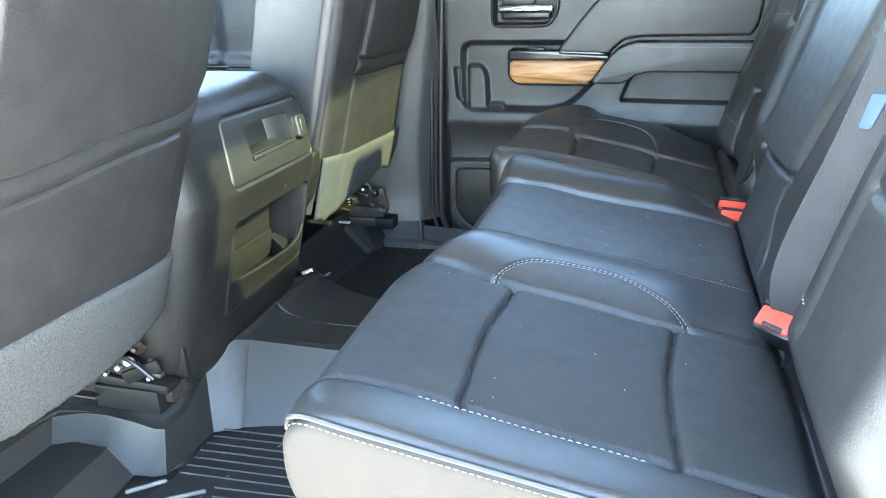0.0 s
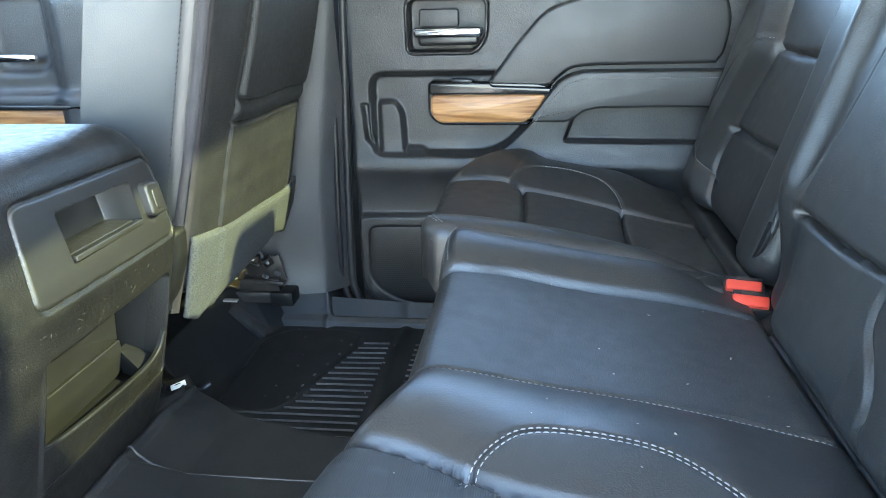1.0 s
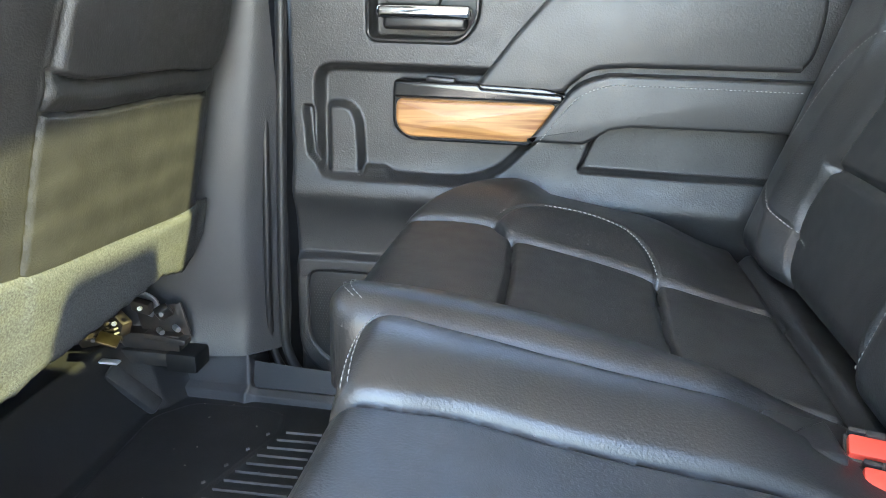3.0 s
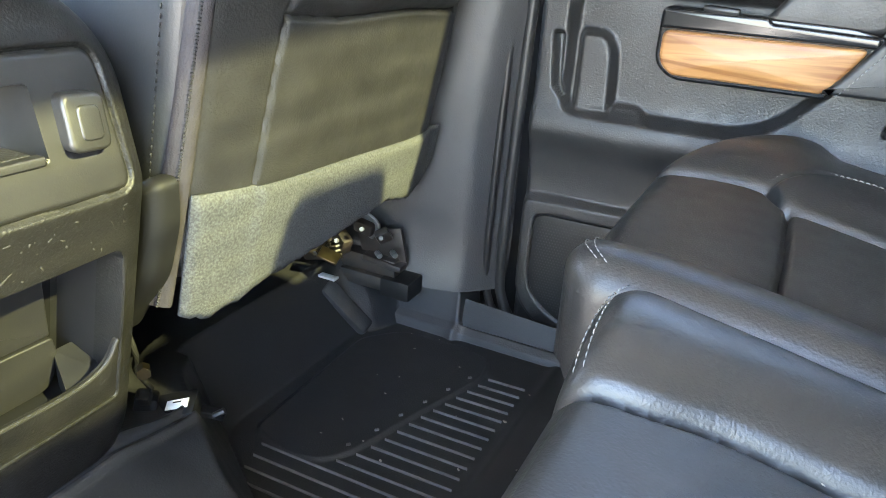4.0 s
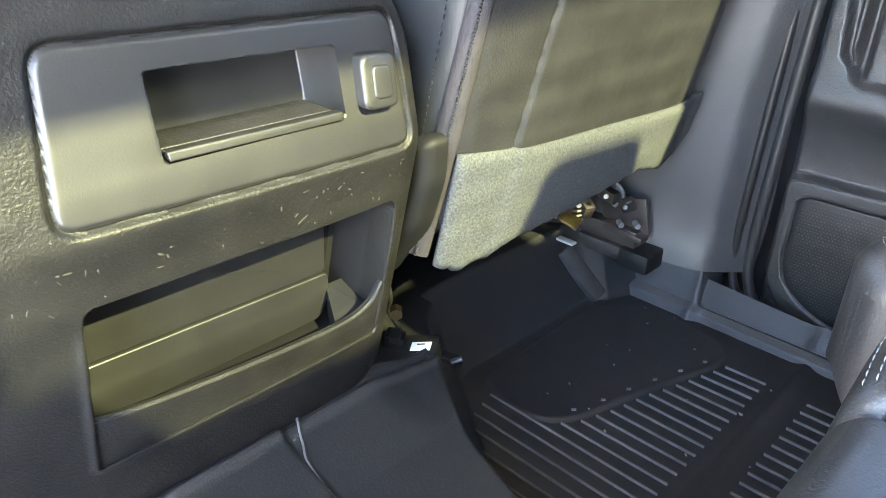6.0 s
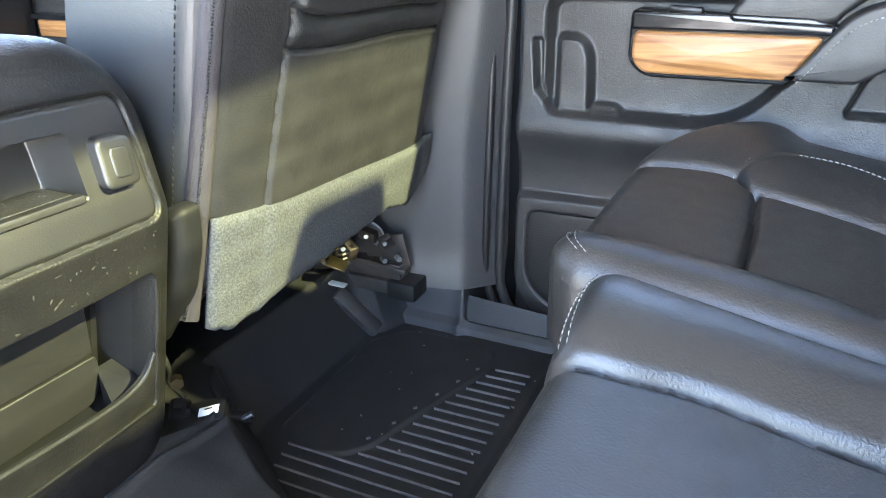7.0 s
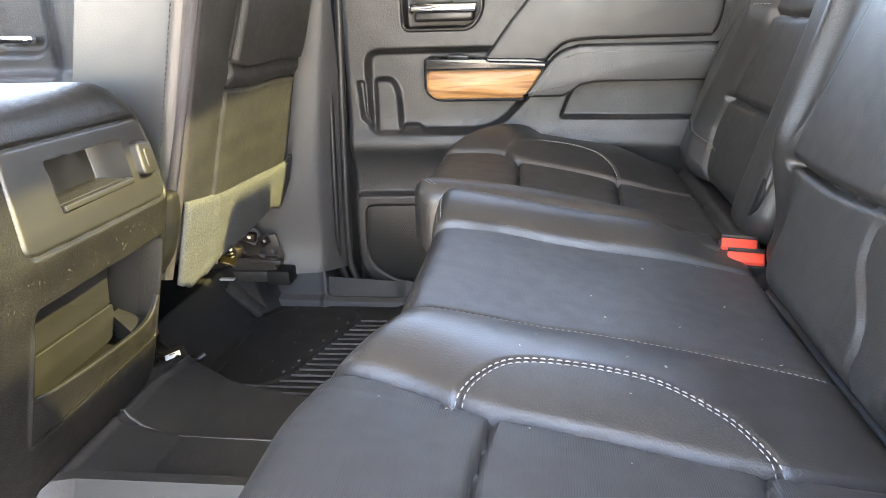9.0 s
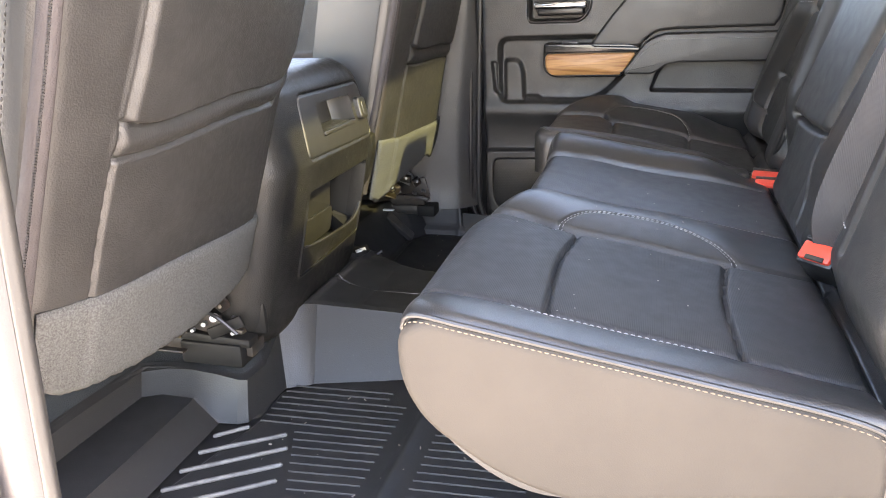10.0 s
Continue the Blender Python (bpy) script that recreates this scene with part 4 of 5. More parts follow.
for k in range(16):
    y = 0.590 + k * 0.0205
    rib(-0.545 if y > 0.765 else np.interp(y, [0.59, 0.76], [-0.402, -0.470]), y, -0.300 if y < 0.86 else -0.34, y + 0.010, 0.0026, 0.0035, RIBDARK)
    rib(-0.225, y, -0.05, y + 0.010, 0.0026, 0.0035, RIBDARK)
for x0, y0, x1, y1 in ((-0.600, 0.709, -0.551, 0.750), (-0.598, 0.661, -0.475, 0.742), (-0.599, 0.609, -0.455, 0.706), (-0.599, 0.561, -0.443, 0.663), (-0.596, 0.512, -0.432, 0.624), (-0.592, 0.463, -0.42, 0.578)):
    rib(x0, y0, x1, y1, 0.0085, 0.007, RIBPALE)
edge_line = spline([(-0.560, 1.158, 0), (-0.525, 1.142, 0), (-0.485, 1.129, 0), (-0.36, 1.126, 0), (-0.1, 1.127, 0), (0.2, 1.128, 0)], 6)
edge_line[:, 2] = liner(edge_line[:, 0], edge_line[:, 1] + 0.004) + 0.001
# moulded walls of the near half: foot, step edge, step back and rim of each fold, then the turned-out lip
STEP = [((-0.612, 0.27), (-0.664, 0.27, 0.026), (-0.785, 0.27, 0.016), (-0.800, 0.27, 0.055)), ((-0.612, 0.55), (-0.664, 0.52, 0.026), (-0.785, 0.60, 0.016), (-0.800, 0.61, 0.055)),
        ((-0.614, 0.745), (-0.666, 0.752, 0.026), (-0.776, 0.758, 0.018), (-0.786, 0.782, 0.056)), ((-0.615, 0.750), (-0.668, 0.762, 0.027), (-0.738, 0.770, 0.022), (-0.738, 0.799, 0.060)),
        ((-0.614, 0.752), (-0.662, 0.766, 0.028), (-0.682, 0.773, 0.034), (-0.690, 0.800, 0.062))]
WALL = [(-0.598, 0.754, -0.632, 0.792), (-0.580, 0.755, -0.584, 0.782), (-0.563, 0.765, -0.566, 0.785), (-0.556, 0.82, -0.561, 0.840), (-0.551, 0.888, -0.577, 0.930), (-0.544, 0.891, -0.570, 0.948),
        (-0.530, 0.899, -0.564, 0.958), (-0.512, 0.906, -0.545, 0.985), (-0.505, 0.914, -0.526, 1.003), (-0.34, 0.962, -0.36, 1.026), (0.30, 0.970, 0.30, 1.034)]
rows = [((*foot, -0.0115), edge, back, rim) for foot, edge, back, rim in STEP]
for fx, fy, rx, ry in WALL:
    rz = float(liner(np.array(rx - 0.02 * (rx < -0.55)), np.array(ry + 0.02))) + 0.001
    rows.append([(fx + (rx - fx) * k, fy + (ry - fy) * k, -0.0115 + (rz + 0.0115) * k) for k in (0, 0.34, 0.67, 1.0)])
fold_verts = []
for row in rows:
    cx, cy, cz = row[3]
    fold_verts += [*row, (cx - 0.016 * (cx < -0.55), cy + 0.016 * (cy > 0.76), float(liner(np.array(cx - 0.022 * (cx < -0.55)), np.array(cy + 0.020 * (cy > 0.76)))) + 0.002)]
walls = raw("liner_wall", fold_verts, grid_faces(len(rows), 5), RUBBER, mat, "faceted moulded side walls")
walls.data.set_sharp_from_angle(angle=radians(24))
# rubber paler than the liner paints the daylight caught by this fold
part("gusset", box((-0.616, 1.762, 0.030), (0.105, 0.032, 0.018), (28, 47, 22), 0.006), RIBDARK, mat, "raised corner fold, highlight put into its paler rubber")
part("liner_edge", sweep(edge_line, 0.0018, 8), RIBPALE, mat, "pale upper edge of the near liner half")

# ---- centre console ----
console = thing("centre_console", "black plastic centre console with rear tray and open bin", "console", at=(-0.7, 1.08, 0.05))
CON = Matrix(((0, 0, 1, 0), (0, -1, 0, 0), (1, 0, 0, 0), (0, 0, 0, 1)))
zc = lambda pts, r: fillet([(z, -y) for y, z in pts], r)


def console_x(z):
    """Profile of the rear face: it leans back up to the panel's foot, then forward again."""
    d = np.asarray(z, float) - 0.414
    soft = np.sqrt(d * d + 0.006 ** 2)
    return -0.479 - 0.225 * soft + 0.020 * d


PANEL = zc([(0.972, 0.533), (1.250, 0.525), (1.256, 0.414), (0.957, 0.422)], 0.016)
TRAY = zc([(1.035, 0.509), (1.187, 0.505), (1.187, 0.451), (1.035, 0.451)], 0.005)
BIN = zc([(0.964, 0.359), (1.245, 0.358), (1.245, 0.196), (0.960, 0.196)], [0.010, 0.012, 0.004, 0.004])


def console_face(z, v):
    y = -v
    w = console_x(z) - 0.012 * np.clip(np.abs(y - 1.10) / 0.20, 0, 2) ** 3 * 0.5
    p = sdf(PANEL, z, v)
    w = w - 0.0045 * np.exp(-((p - 0.001) / 0.0024) ** 2) - 0.0012 * step(p, 0.003)
    w = w - 0.052 * step(sdf(TRAY, z, v), 0.0014)
    b = sdf(BIN, z, v)
    w = w + 0.003 * np.exp(-((b - 0.004) / 0.0035) ** 2) * step(z - 0.34, 0.02) - 0.080 * step(b, 0.0014)
    return w


def console_region(z, v):
    # index 3 paints the bin interior black in place of its shade
    return np.where(sdf(PANEL, z, v) < 0, 1, np.where(sdf(BIN, z, v) < 0.0004, np.where(-v < 1.236, 3, 2), 0))


pad("body", console, CON, (0.07, 0.578), (-1.288, -0.835), console_face, 0.042, 0.090, lambda u, v: -0.70 + 0 * u, [CONSOLE, PANELMAT, SMOOTH, CAVITY], 420, 400, console_region)
part("base", box((-1.03, 1.06, 0.265), (0.72, 0.38, 0.53), bevel=0.03), CONSOLE, console)
part("kick_panel", box((-0.592, 0.856, 0.172), (0.075, 0.012, 0.10), (0, 0, 0), 0.004), CONSOLE, console)
con_at = lambda a, b, w: (float(console_x(a)) - 0.006 * min(abs(-b - 1.10) / 0.20, 2) ** 3 + w, -b, a)
swing = lambda a, b, w: (-0.578 + 0.10 * (a - 0.28) + w, -b, a)
slab("bin_door", console, zc([(0.966, 0.357), (1.205, 0.357), (1.220, 0.342), (1.222, 0.258), (0.966, 0.263)], [0.002, 0.012, 0.012, 0.002, 0.002]), swing, 0.0, -0.012, 0.002, PANELMAT, "flat inner bin flap")
slab("bin_pocket", console, zc([(0.966, 0.262), (1.222, 0.257), (1.226, 0.235), (1.216, 0.203), (0.966, 0.200)], [0.002, 0.004, 0.01, 0.014, 0.002]), swing, 0.0035, -0.012, 0.002, PANELMAT)
raw("bin_floor", [(-0.533, 1.2442, 0.221), (-0.584, 1.2442, 0.239), (-0.584, 1.224, 0.239), (-0.545, 1.205, 0.219), (-0.533, 1.2442, 0.20), (-0.584, 1.2442, 0.20), (-0.584, 1.224, 0.20), (-0.545, 1.205, 0.20)],
    [[0, 3, 2, 1], [4, 5, 6, 7], [0, 4, 7, 3], [1, 2, 6, 5], [0, 1, 5, 4], [3, 7, 6, 2]], SMOOTH, console, smooth=False)
LIP = fillet([(0.957, 0.254), (0.985, 0.247), (1.05, 0.239), (1.12, 0.233), (1.185, 0.2295), (1.215, 0.231), (1.236, 0.241), (1.2445, 0.262), (1.2485, 0.262), (1.2485, 0.1945), (0.957, 0.1945)], [0.003, 0.03, 0.03, 0.03, 0.03, 0.02, 0.02, 0.006, 0.001, 0.002, 0.002], 3)
LIP = np.column_stack([LIP[:, 1], -LIP[:, 0]])
slab("bin_lip", console, LIP, con_at, 0.0004, -0.006, 0.0004, CONSOLE, "lip along the bin opening", seg=2)
crest = LIP[(LIP[:, 0] > 0.226) & (-LIP[:, 1] < 1.246)]
crest = crest[np.argsort(-crest[:, 1])]
# extra satin bead so the lip shows its sunlit line
part("bin_edge", sweep([con_at(p[0] - 0.0005, p[1], 0.0005) for p in crest], 0.0022, 8), PANELMAT, console, "thin satin bead added to carry the lip highlight")
slab("tray_lip", console, zc([(1.036, 0.4585), (1.184, 0.4565), (1.184, 0.4495), (1.037, 0.4515)], 0.0015), con_at, 0.002, -0.006, 0.0015, PANELMAT)
slab("tray_mat", console, zc([(1.038, 0.4575), (1.182, 0.4555), (1.182, 0.4515), (1.038, 0.4535)], 0.001), con_at, -0.012, -0.050, 0.001, PLASTIC, "grained ledge of the tray")
scuffs = bmesh.new()
rng_s = random.Random(5)
for n in range(42):
    y, z = rng_s.uniform(0.90, 1.25), rng_s.uniform(0.366, 0.402)
    w = float(console_face(np.array(z), np.array(-y)))
    ln = rng_s.uniform(0.0008, 0.004)
    m = CON @ pose(z, -y, w + 0.0002, 0, 0, rng_s.uniform(0, 180)) @ Matrix.Diagonal((ln, rng_s.uniform(0.0004, 0.0011), 0.0004, 1))
    bmesh.ops.create_icosphere(scuffs, subdivisions=1, radius=1.0, matrix=m)
tagged(part("scuffing", scuffs, SCUFF, console, "pale scratches below the tray panel"), kind="stuff")
slab("socket_cover", console, zc([(1.203, 0.498), (1.240, 0.495), (1.238, 0.452), (1.201, 0.454)], 0.009), con_at, 0.011, -0.01, 0.004, PANELMAT, "square power socket cover", crown=0.001)
slab("socket_face", console, zc([(1.212, 0.489), (1.232, 0.487), (1.231, 0.461), (1.211, 0.462)], 0.006), con_at, 0.0130, 0.0, 0.002, PANELMAT)
pad("lid", console, I4, (-1.05, -0.512), (0.88, 1.17), lambda x, y: 0.574 - 0.012 * np.clip((x + 0.62) / 0.10, 0, 1) ** 2 + 0 * y, 0.024, 0.05, lambda x, y: 0.530 + 0 * x, [FABRIC], 70, 60, label="smooth black leather armrest lid")
part("lid_seam", sweep(spline([(-1.0, 0.99, 0.573), (-0.75, 1.02, 0.5735), (-0.63, 1.06, 0.5735), (-0.60, 1.12, 0.571)], 8), 0.003, 8), GLOSSY, console)


# ---- front seats ----
def front_seat(y0, width, x0, slope, label, flap, ahead, low, tilt=0.0):
    ob = thing("front_seat", label, "car seat", "front seats", at=(x0 - 0.3, y0 + width / 2, 0.09))
    a = math.atan(slope)
    c, s = math.cos(a), math.sin(a)
    M = Matrix(((s, 0, c, x0), (0, -1, 0, y0), (c, 0, -s, 0), (0, 0, 0, 1)))
    up = lambda z: z / c
    crease = spline([(up(0.25), -0.085), (up(0.37), -0.088), (up(0.54), -0.103), (up(0.70), -0.125), (up(1.0), -0.15)], 6)
    right = spline([(up(0.25), -0.500), (up(0.50), -0.470), (up(0.56), -0.480), (up(0.62), -0.500), (up(1.0), -0.48)], 6)
    roll_lo = spline([(up(0.540), -0.105), (up(0.534), -0.19), (up(0.533), -0.33), (up(0.522), -0.460)], 6)
    roll_hi = spline([(up(0.582), -0.107), (up(0.570), -0.17), (up(0.568), -0.33), (up(0.560), -0.455), (up(0.60), -0.498)], 6)

    for line in (roll_lo, roll_hi):
        line[:, 0] += tilt * np.clip((-line[:, 1] - 0.10) / 0.36, 0, 1)

    def back(u, v):
        z = u * c
        lf = np.interp(u, crease[:, 0], -crease[:, 1])
        rt = np.interp(u, right[:, 0], -right[:, 1])
        inner = np.maximum(lf + v, -v - rt)
        w = -0.022 * np.clip(np.abs(-v - width / 2) / (width / 2), 0, 1) ** 4
        lo = np.interp(-v, -roll_lo[:, 1], roll_lo[:, 0])
        hi = np.interp(-v, -roll_hi[:27, 1], roll_hi[:27, 0])
        w = w + 0.0035 * step(inner, 0.007) * step(u - lo, 0.003) + 0.012 * step(inner, 0.010) * step(hi - u, 0.004)
        w = w + 0.009 * np.exp(-((u - (lo + hi) / 2) / up(0.014)) ** 2) * step(inner, 0.012)
        w = w - groove(crease, u, v, 0.0035, 0.0025) - groove(roll_lo, u, v, 0.006, 0.0028) - groove(roll_hi[:27], u, v, 0.006, 0.0028)
        return w + 0.0014 * np.sin(21 * u + 3) * np.sin(17 * v)
    pad("backrest", ob, M, (up(0.265), up(1.13)), (-width, 0.0), back, 0.035, 0.05, lambda u, v: -0.16 - 0.03 * np.clip(np.abs(-v - width / 2) / (width / 2), 0, 1) ** 3, [SIDELEATHER, SEATBACK], 420, 260, lambda u, v: (v < -0.006) & (v > -width + 0.006))
    at = lambda p, q, w: tuple(M @ Vector((p, q, w)))
    def skin(u, v):
        d = np.clip(np.minimum(-v, width + v), 0, 0.035)
        return back(u, v) - (0.035 - np.sqrt(0.035 ** 2 - (0.035 - d) ** 2))
    us = np.linspace(up(0.25), up(1.0), 60)
    bow = 0.012 * np.sin(np.clip((us - us[0]) / (us[-1] - us[0]), 0, 1) * 2.2)
    lines = [np.array([at(p, -q - b + s, float(skin(np.array(p), np.array(-q - b))) + w) for p, b in zip(us, bow)]) for q, s, w in ((0.0005, 0.002, -0.004), (0.001, 0.004, -0.001), (0.003, 0.0045, 0.002), (0.006, 0.0045, 0.003), (0.009, 0.004, 0.0035), (0.013, 0.003, 0.0035), (0.014, 0.0, 0.001))]
    tape = np.concatenate(lines).tolist()
    raw("zip_tape", tape, grid_faces(7, 60, 0, True), ZIPTAPE, ob, "grey woven zip tape")
    mid_line = np.array([at(p, -0.006 - b + 0.0045, float(skin(np.array(p), np.array(-0.006 - b))) + 0.0035) for p, b in zip(us, bow)])
    stitches(ob, mid_line, (c * 0.8, -0.6, 0), length=0.002, gap=0.0012, r=0.0016, mat=SMOOTH, label="dark zip teeth")
    stitches(ob, np.array([at(p, -0.002 - b, float(skin(np.array(p), np.array(-0.002 - b))) - 0.006) for p, b in zip(us, bow * 0)]) + np.array([0, -0.003, 0]), (0, -1, 0), length=0.005, gap=0.003, r=0.0011, mat=SMOOTH, label="dark edge stitching")
    ys, zs = [p[0] for p in flap], [p[1] for p in flap]
    low_y, low_z = zip(*sorted(zip(ys[2:], zs[2:])))
    lo = lambda v: up(1.0) * (np.interp(-v, low_y, low_z) + 0.0022 * np.sin(-v * 310) * np.sin(-v * 127))
    hi = lambda v: up(1.0) * np.interp(-v, [ys[0], ys[1]], [zs[0], zs[1]])
    curtain("carpet_flap", ob, M, np.linspace(-ys[0], -width - 0.008, 80), lo, hi, lambda u, v: back(u, np.clip(v, -width + 0.03, -0.03)) - 0.012 * np.clip((0.03 + v) / 0.03, 0, 1) ** 2, 0.007, 0.008, CARPET, 18, "grey carpet flap")
    # near-black colour holds the shade on this side of the seat
    slab("side_skirt", ob, fillet([(-0.15, 0.215), (-0.065, 0.220), (-0.024, 0.30), (-0.018, 0.36), (-0.026, 0.402), (-0.045, 0.405), (-0.14, 0.32)], 0.014), lambda p, q, w: (x0 + slope * q + p + 0.004, y0 - w, q), 0.026, -0.004, 0.016, CAVITY, "plastic seat side shield, blackened to stand in for shade")
    pad("seat_cushion", ob, I4, (x0 - 0.55, x0 - 0.02), (y0, y0 + width), lambda x, y: 0.40 - 0.08 * (x - x0) + 0 * y, 0.05, 0.06, lambda x, y: 0.24 + 0 * x, [LEATHER], 40, 40)
    # runner and hinge under the cushion
    xm = x0 + ahead
    for yy in (y0 + width - 0.025,):
        zz = low
        rail = part("runner", box((xm - 0.19, yy, zz - 0.03), (0.42, 0.045, 0.026), bevel=0.004), DARKSTEEL, ob, "black steel seat runner")
        part("end_cap", box((xm - 0.005, yy, zz - 0.032), (0.055, 0.052, 0.034), bevel=0.005) if y0 > 1 else box((xm - 0.055, yy - 0.012, zz - 0.034), (0.125, 0.060, 0.044), bevel=0.004), CAVITY, rail)
        part("rail_strip", box((xm - 0.142, yy - 0.062, zz - 0.020), (0.10, 0.014, 0.004), (0, 0, 0), 0.001), PALEZINC if y0 > 1 else DARKSTEEL, rail, "flat rail strip")
        part("upper_rail", box((xm - 0.21, yy, zz - 0.002), (0.40, 0.030, 0.030), bevel=0.003), DARKSTEEL, ob)
        plate = part("hinge_plate", box((xm - 0.045, yy + 0.004, zz + 0.028), (0.085, 0.006, 0.060), (0, -14, 0), 0.012), DARKSTEEL, ob, "dark rounded hinge plate")
        part("strut", box((xm - 0.065, yy - 0.010, zz + 0.064), (0.036, 0.006, 0.034), (0, 24, 0), 0.003), ZINC, ob, "pale zinc bracket")
        part("hook", sweep(spline([(xm - 0.085, yy - 0.014, zz + 0.075), (xm - 0.065, yy - 0.018, zz + 0.088), (xm - 0.045, yy - 0.014, zz + 0.075), (xm - 0.04, yy - 0.012, zz + 0.05)], 6), 0.0028, 7), ZINC, ob)
        for dx, dz in ((-0.045, 0.022), (-0.016, 0.030)):
            part("bolt", rod((xm + dx, yy - 0.014, zz + dz), (xm + dx + 0.012, yy - 0.024, zz + dz), 0.0048, 8), ZINC, plate, "bright steel bolt")
        part("spring", sweep([(xm - 0.10 + 0.011 * math.cos(q * 0.9), yy - 0.055 + 0.011 * math.sin(q * 0.9), zz + 0.015 + q * 0.0012) for q in range(26)], 0.003, 6), DARKSTEEL, ob, "dark return spring")
        part("lever", box((xm - 0.09, yy - 0.085, zz + 0.032), (0.034, 0.030, 0.005), (10, 22, 20), 0.002), BRASS, ob, "yellow zinc lever")
        part("rust_plate", box((xm - 0.035, yy - 0.006, zz + 0.006), (0.075, 0.026, 0.012), (0, 6, 0), 0.004), DARKSTEEL, ob)
    for n, (dx, dy, dz, sx, sy, sz) in enumerate(((-0.10, -0.04, 0.045, 0.05, 0.02, 0.03), (-0.06, -0.03, 0.070, 0.035, 0.016, 0.022), (-0.13, -0.05, 0.020, 0.06, 0.03, 0.022), (-0.03, -0.02, 0.058, 0.024, 0.014, 0.03))):
        lug = part("lug", box((xm + dx, y0 + width - 0.025 + dy, low + dz), (sx, sy, sz), (12 * n, 25 - 17 * n, 20 * n - 25), 0.004), DARKSTEEL, ob)
        part("screw", rod((xm + dx + 0.008, y0 + width - 0.035 + dy - sy / 2, low + dz + 0.004), (xm + dx + 0.010, y0 + width - 0.041 + dy - sy / 2, low + dz + 0.006), 0.0038, 7), ZINC if n < 2 else DARKSTEEL, lug)
    if y0 < 1:
        # recliner linkage in plain view under the driver seat
        part("link_plate", box((xm - 0.085, yy - 0.030, zz + 0.030), (0.11, 0.006, 0.040), (0, 10, 0), 0.008), DARKSTEEL, ob)
        part("link_arm", box((xm - 0.020, yy - 0.034, zz + 0.020), (0.075, 0.008, 0.022), (0, -24, 6), 0.005), CAVITY, ob)
        part("rail_cover", box((xm - 0.060, yy - 0.020, zz - 0.006), (0.17, 0.034, 0.018), (0, 3, 0), 0.005), CAVITY, ob)
        for dx, dz, r in ((-0.105, 0.040, 0.0075), (-0.062, 0.024, 0.0055), (-0.040, 0.038, 0.0080), (-0.005, 0.012, 0.0045), (-0.088, 0.010, 0.0042)):
            part("rivet", rod((xm + dx, yy - 0.034, zz + dz), (xm + dx + 0.003, yy - 0.044, zz + dz + 0.002), r, 10, r * 0.8), PALEZINC if r > 0.007 else ZINC, ob, "bright rivet head")
        part("cable", sweep(spline([(xm - 0.14, yy - 0.046, zz + 0.030), (xm - 0.09, yy - 0.052, zz + 0.058), (xm - 0.035, yy - 0.048, zz + 0.050), (xm + 0.005, yy - 0.040, zz + 0.012)], 8), 0.0035, 7), SMOOTH, ob)
    part("cross_rod", rod((xm - 0.24, y0 + 0.05, low + 0.05), (xm - 0.24, y0 + width - 0.05, low + 0.05), 0.007, 10), DARKSTEEL, ob)
    part("under_pan", box((x0 - 0.30, y0 + width / 2, 0.235), (0.44, width - 0.06, 0.03), bevel=0.01), SMOOTH, ob)
    return ob


front_seat(1.312, 0.525, -0.570, 0.235, "black vinyl front passenger seat with grey carpet flap",
           [(0.016, 0.378), (0.535, 0.345), (0.535, 0.290), (0.50, 0.250), (0.46, 0.243), (0.38, 0.268), (0.12, 0.246), (0.085, 0.232), (0.05, 0.224), (0.022, 0.236), (0.0, 0.26)], 0.035, 0.105)
front_seat(0.338, 0.535, -0.655, 0.365, "black vinyl driver seat with grey carpet flap, seat moved forward",
           [(0.020, 0.384), (0.540, 0.352), (0.538, 0.305), (0.505, 0.252), (0.46, 0.238), (0.33, 0.228), (0.19, 0.236), (0.065, 0.256), (0.018, 0.285), (0.0, 0.30)], 0.062, 0.128, 0.028)

module = thing("sensor_module", "small black wired module with white label on the carpet", "electronic module", at=(-0.56, 1.35, 0.09))
part("case", box((-0.580, 1.352, 0.092), (0.060, 0.042, 0.022), (8, -12, 32), 0.004), CAVITY, module)
part("label_sticker", box((-0.572, 1.351, 0.1045), (0.026, 0.015, 0.0015), (8, -12, 32), 0.0005), LABEL, module, "white paper sticker with unreadable print")
part("print_bar", box((-0.574, 1.353, 0.1055), (0.010, 0.002, 0.0008), (8, -12, 32), 0), SMOOTH, module)
part("bracket", box((-0.545, 1.378, 0.086), (0.030, 0.016, 0.008), (0, 10, 25), 0.002), CAVITY, module)
part("pin", rod((-0.538, 1.372, 0.088), (-0.528, 1.380, 0.094), 0.004, 8), SMOOTH, module)
part("plug", box((-0.604, 1.335, 0.104), (0.026, 0.024, 0.026), (0, 14, 40), 0.004), CAVITY, module)
part("clip", box((-0.592, 1.326, 0.122), (0.012, 0.016, 0.014), (20, 0, 30), 0.002), CAVITY, module)
part("nut", rod((-0.585, 1.322, 0.165), (-0.575, 1.314, 0.165), 0.008, 6), BRASS, module, "yellow zinc nut")
part("wire", sweep(spline([(-0.60, 1.342, 0.12), (-0.61, 1.332, 0.15), (-0.60, 1.326, 0.18), (-0.63, 1.33, 0.24)], 8), 0.0035, 8), CAVITY, module)

# ---- front door seen between the seats ----
fdoor = thing("door_2", "black front door trim with wood inlay and chrome handle", "car door", kind="structure", at=(-1.1, 1.95, 0.0))
FB2 = fillet([(-1.24, 0.74), (-1.24, 0.57), (-1.12, 0.57), (-1.10, 0.60), (-1.10, 0.74)], 0.02)


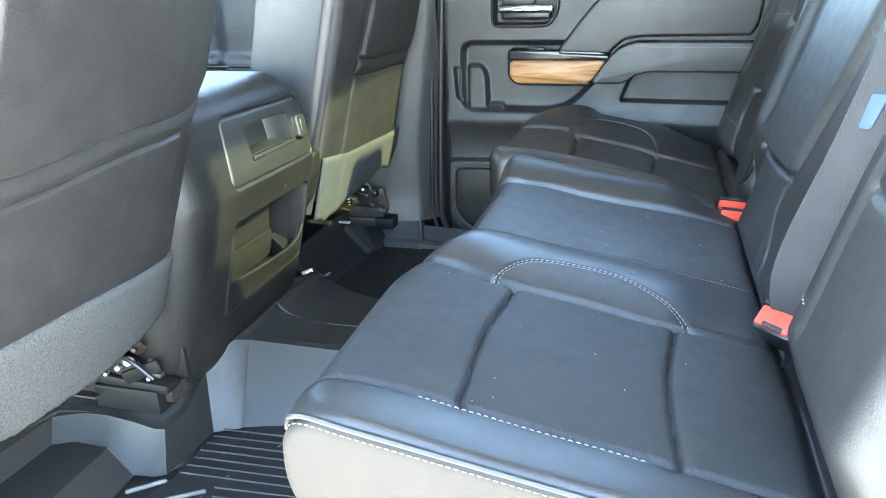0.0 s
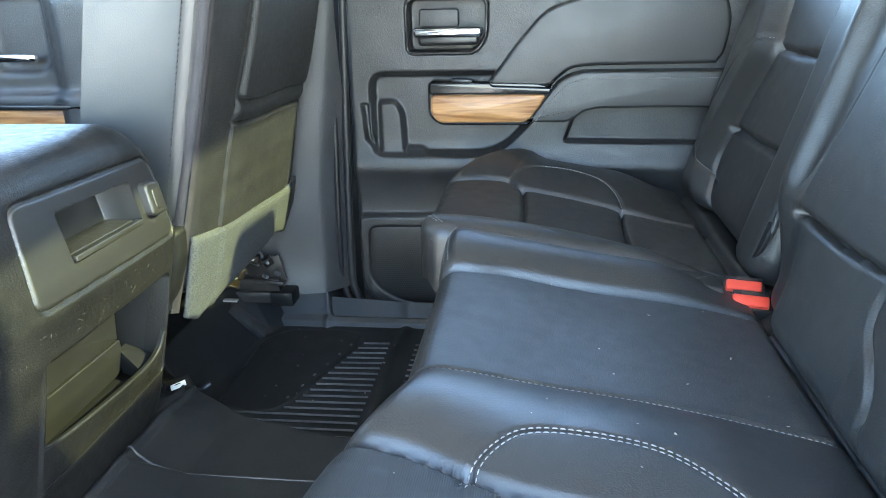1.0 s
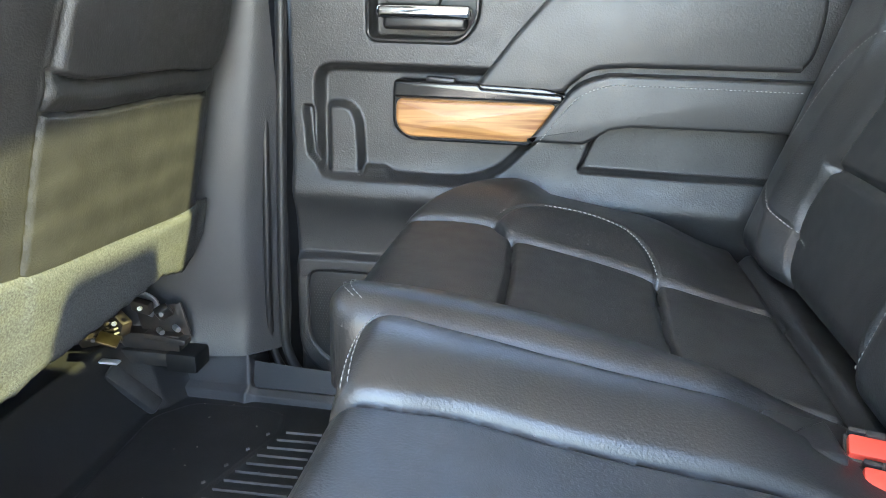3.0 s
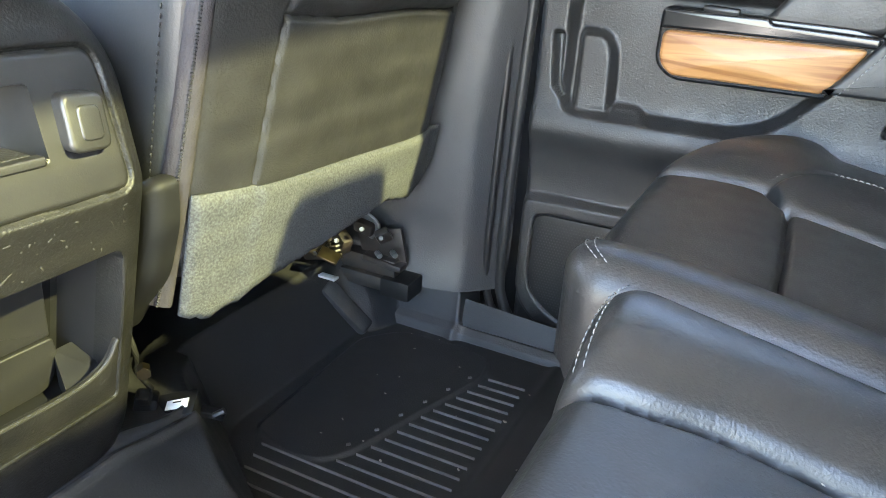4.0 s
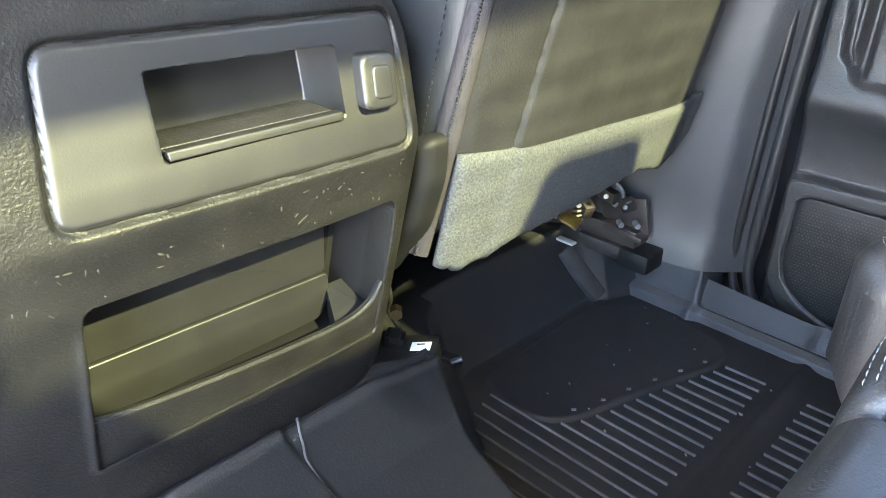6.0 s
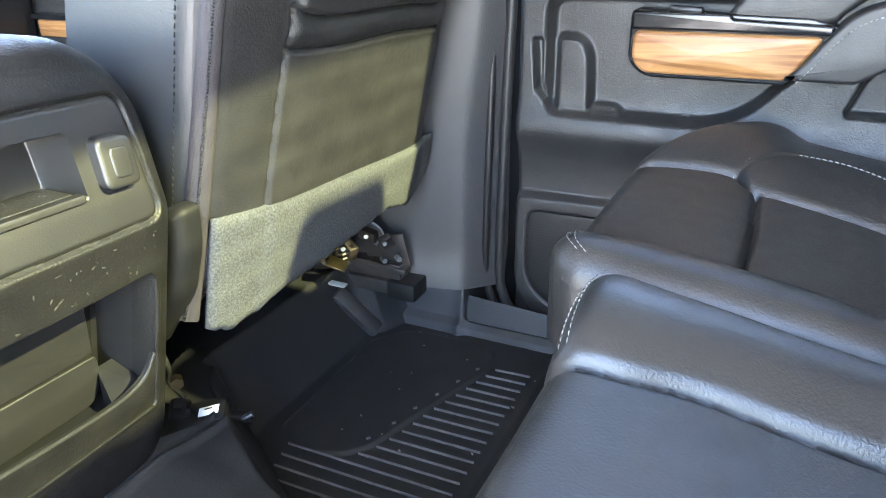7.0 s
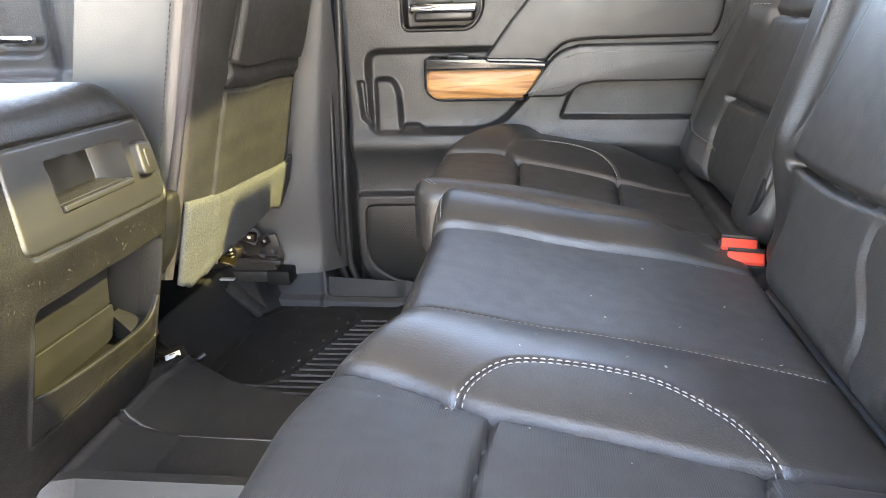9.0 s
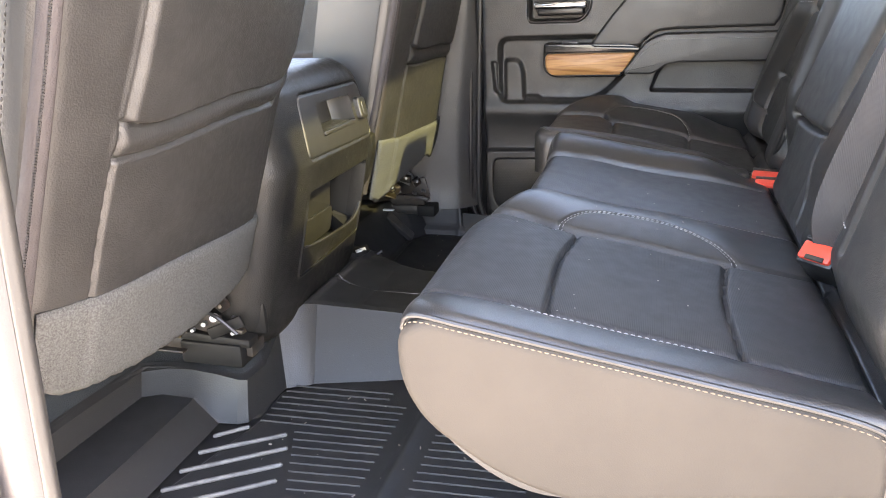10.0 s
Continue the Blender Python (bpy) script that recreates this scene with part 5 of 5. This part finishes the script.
def fdoor_face(x, z):
    return 1.95 + 0.02 * step(sdf(FB2, x, z), 0.006) - 0.03 * step(np.maximum(-1.07 - x, z - 0.75), 0.03) - 0.02 * step(z - 0.52, 0.01)


relief("door_panel", fdoor, (-1.75, -0.66), (0.0, 0.78), fdoor_face, [PLASTIC], 120, 90, lambda x, z, f: (x, f, z))
part("wood_inlay", box((-1.2, 1.925, 0.466), (0.6, 0.02, 0.036), bevel=0.005), WOOD, fdoor, "honey wood veneer")
part("door_handle", box((-1.17, 1.935, 0.602), (0.10, 0.02, 0.020), bevel=0.008), CHROME, fdoor, "chrome pull lever")
part("switch_panel", box((-1.2, 1.920, 0.492), (0.6, 0.04, 0.012), bevel=0.004), GLOSSY, fdoor)
dash = thing("dashboard", "dark dashboard across the front of the cab", "dashboard", at=(-1.7, 1.1, 0.3))
part("dash_body", box((-1.72, 1.1, 0.52), (0.42, 1.70, 0.36), bevel=0.06, seg=4), SMOOTH, dash)

# ---- near pillar ----
NP = spline([(-0.375, 0.255, 1.30), (-0.400, 0.255, 0.90), (-0.419, 0.255, 0.62), (-0.438, 0.255, 0.43), (-0.457, 0.255, 0.24), (-0.478, 0.255, 0.05), (-0.49, 0.255, -0.06)], 8)
tagged(part("trim_near_pillar", sweep(NP + np.array([-0.020, -0.010, 0]), 0.038, 16, 0.45), GREYTRIM), "grey plastic pillar trim beside the open doorway", "pillar", kind="structure")
tagged(part("trim_near_seal", sweep(NP + np.array([0.018, -0.012, 0]), 0.008, 10), RUBBER), "black rubber doorway seal", "seal", kind="structure")

# ---- crumbs ----
crumbs = bmesh.new()
rng = random.Random(7)
for k in range(75):
    if k < 45:
        x, y, r = rng.uniform(-0.52, -0.12), rng.choice((rng.uniform(1.45, 1.82), rng.uniform(0.6, 0.9))), rng.uniform(0.0008, 0.0022)
        z = float(liner(np.array(x), np.array(y))) + 0.001
    else:
        x, y, r = rng.uniform(-0.08, 0.32), rng.uniform(0.5, 1.25), rng.uniform(0.0006, 0.0013)
        z = float(near_top(np.array(x), np.array(y))) + 0.0004
    m = pose(x, y, z, rng.uniform(0, 40), rng.uniform(0, 40), rng.uniform(0, 360)) @ Matrix.Diagonal((r * rng.uniform(1, 2.6), r, r * 0.5, 1))
    bmesh.ops.create_icosphere(crumbs, subdivisions=1, radius=1.0, matrix=m)
tagged(part("crumbs", crumbs, CRUMB, smooth=False), "pale dry crumbs scattered on liner and seats", "crumbs", kind="stuff")
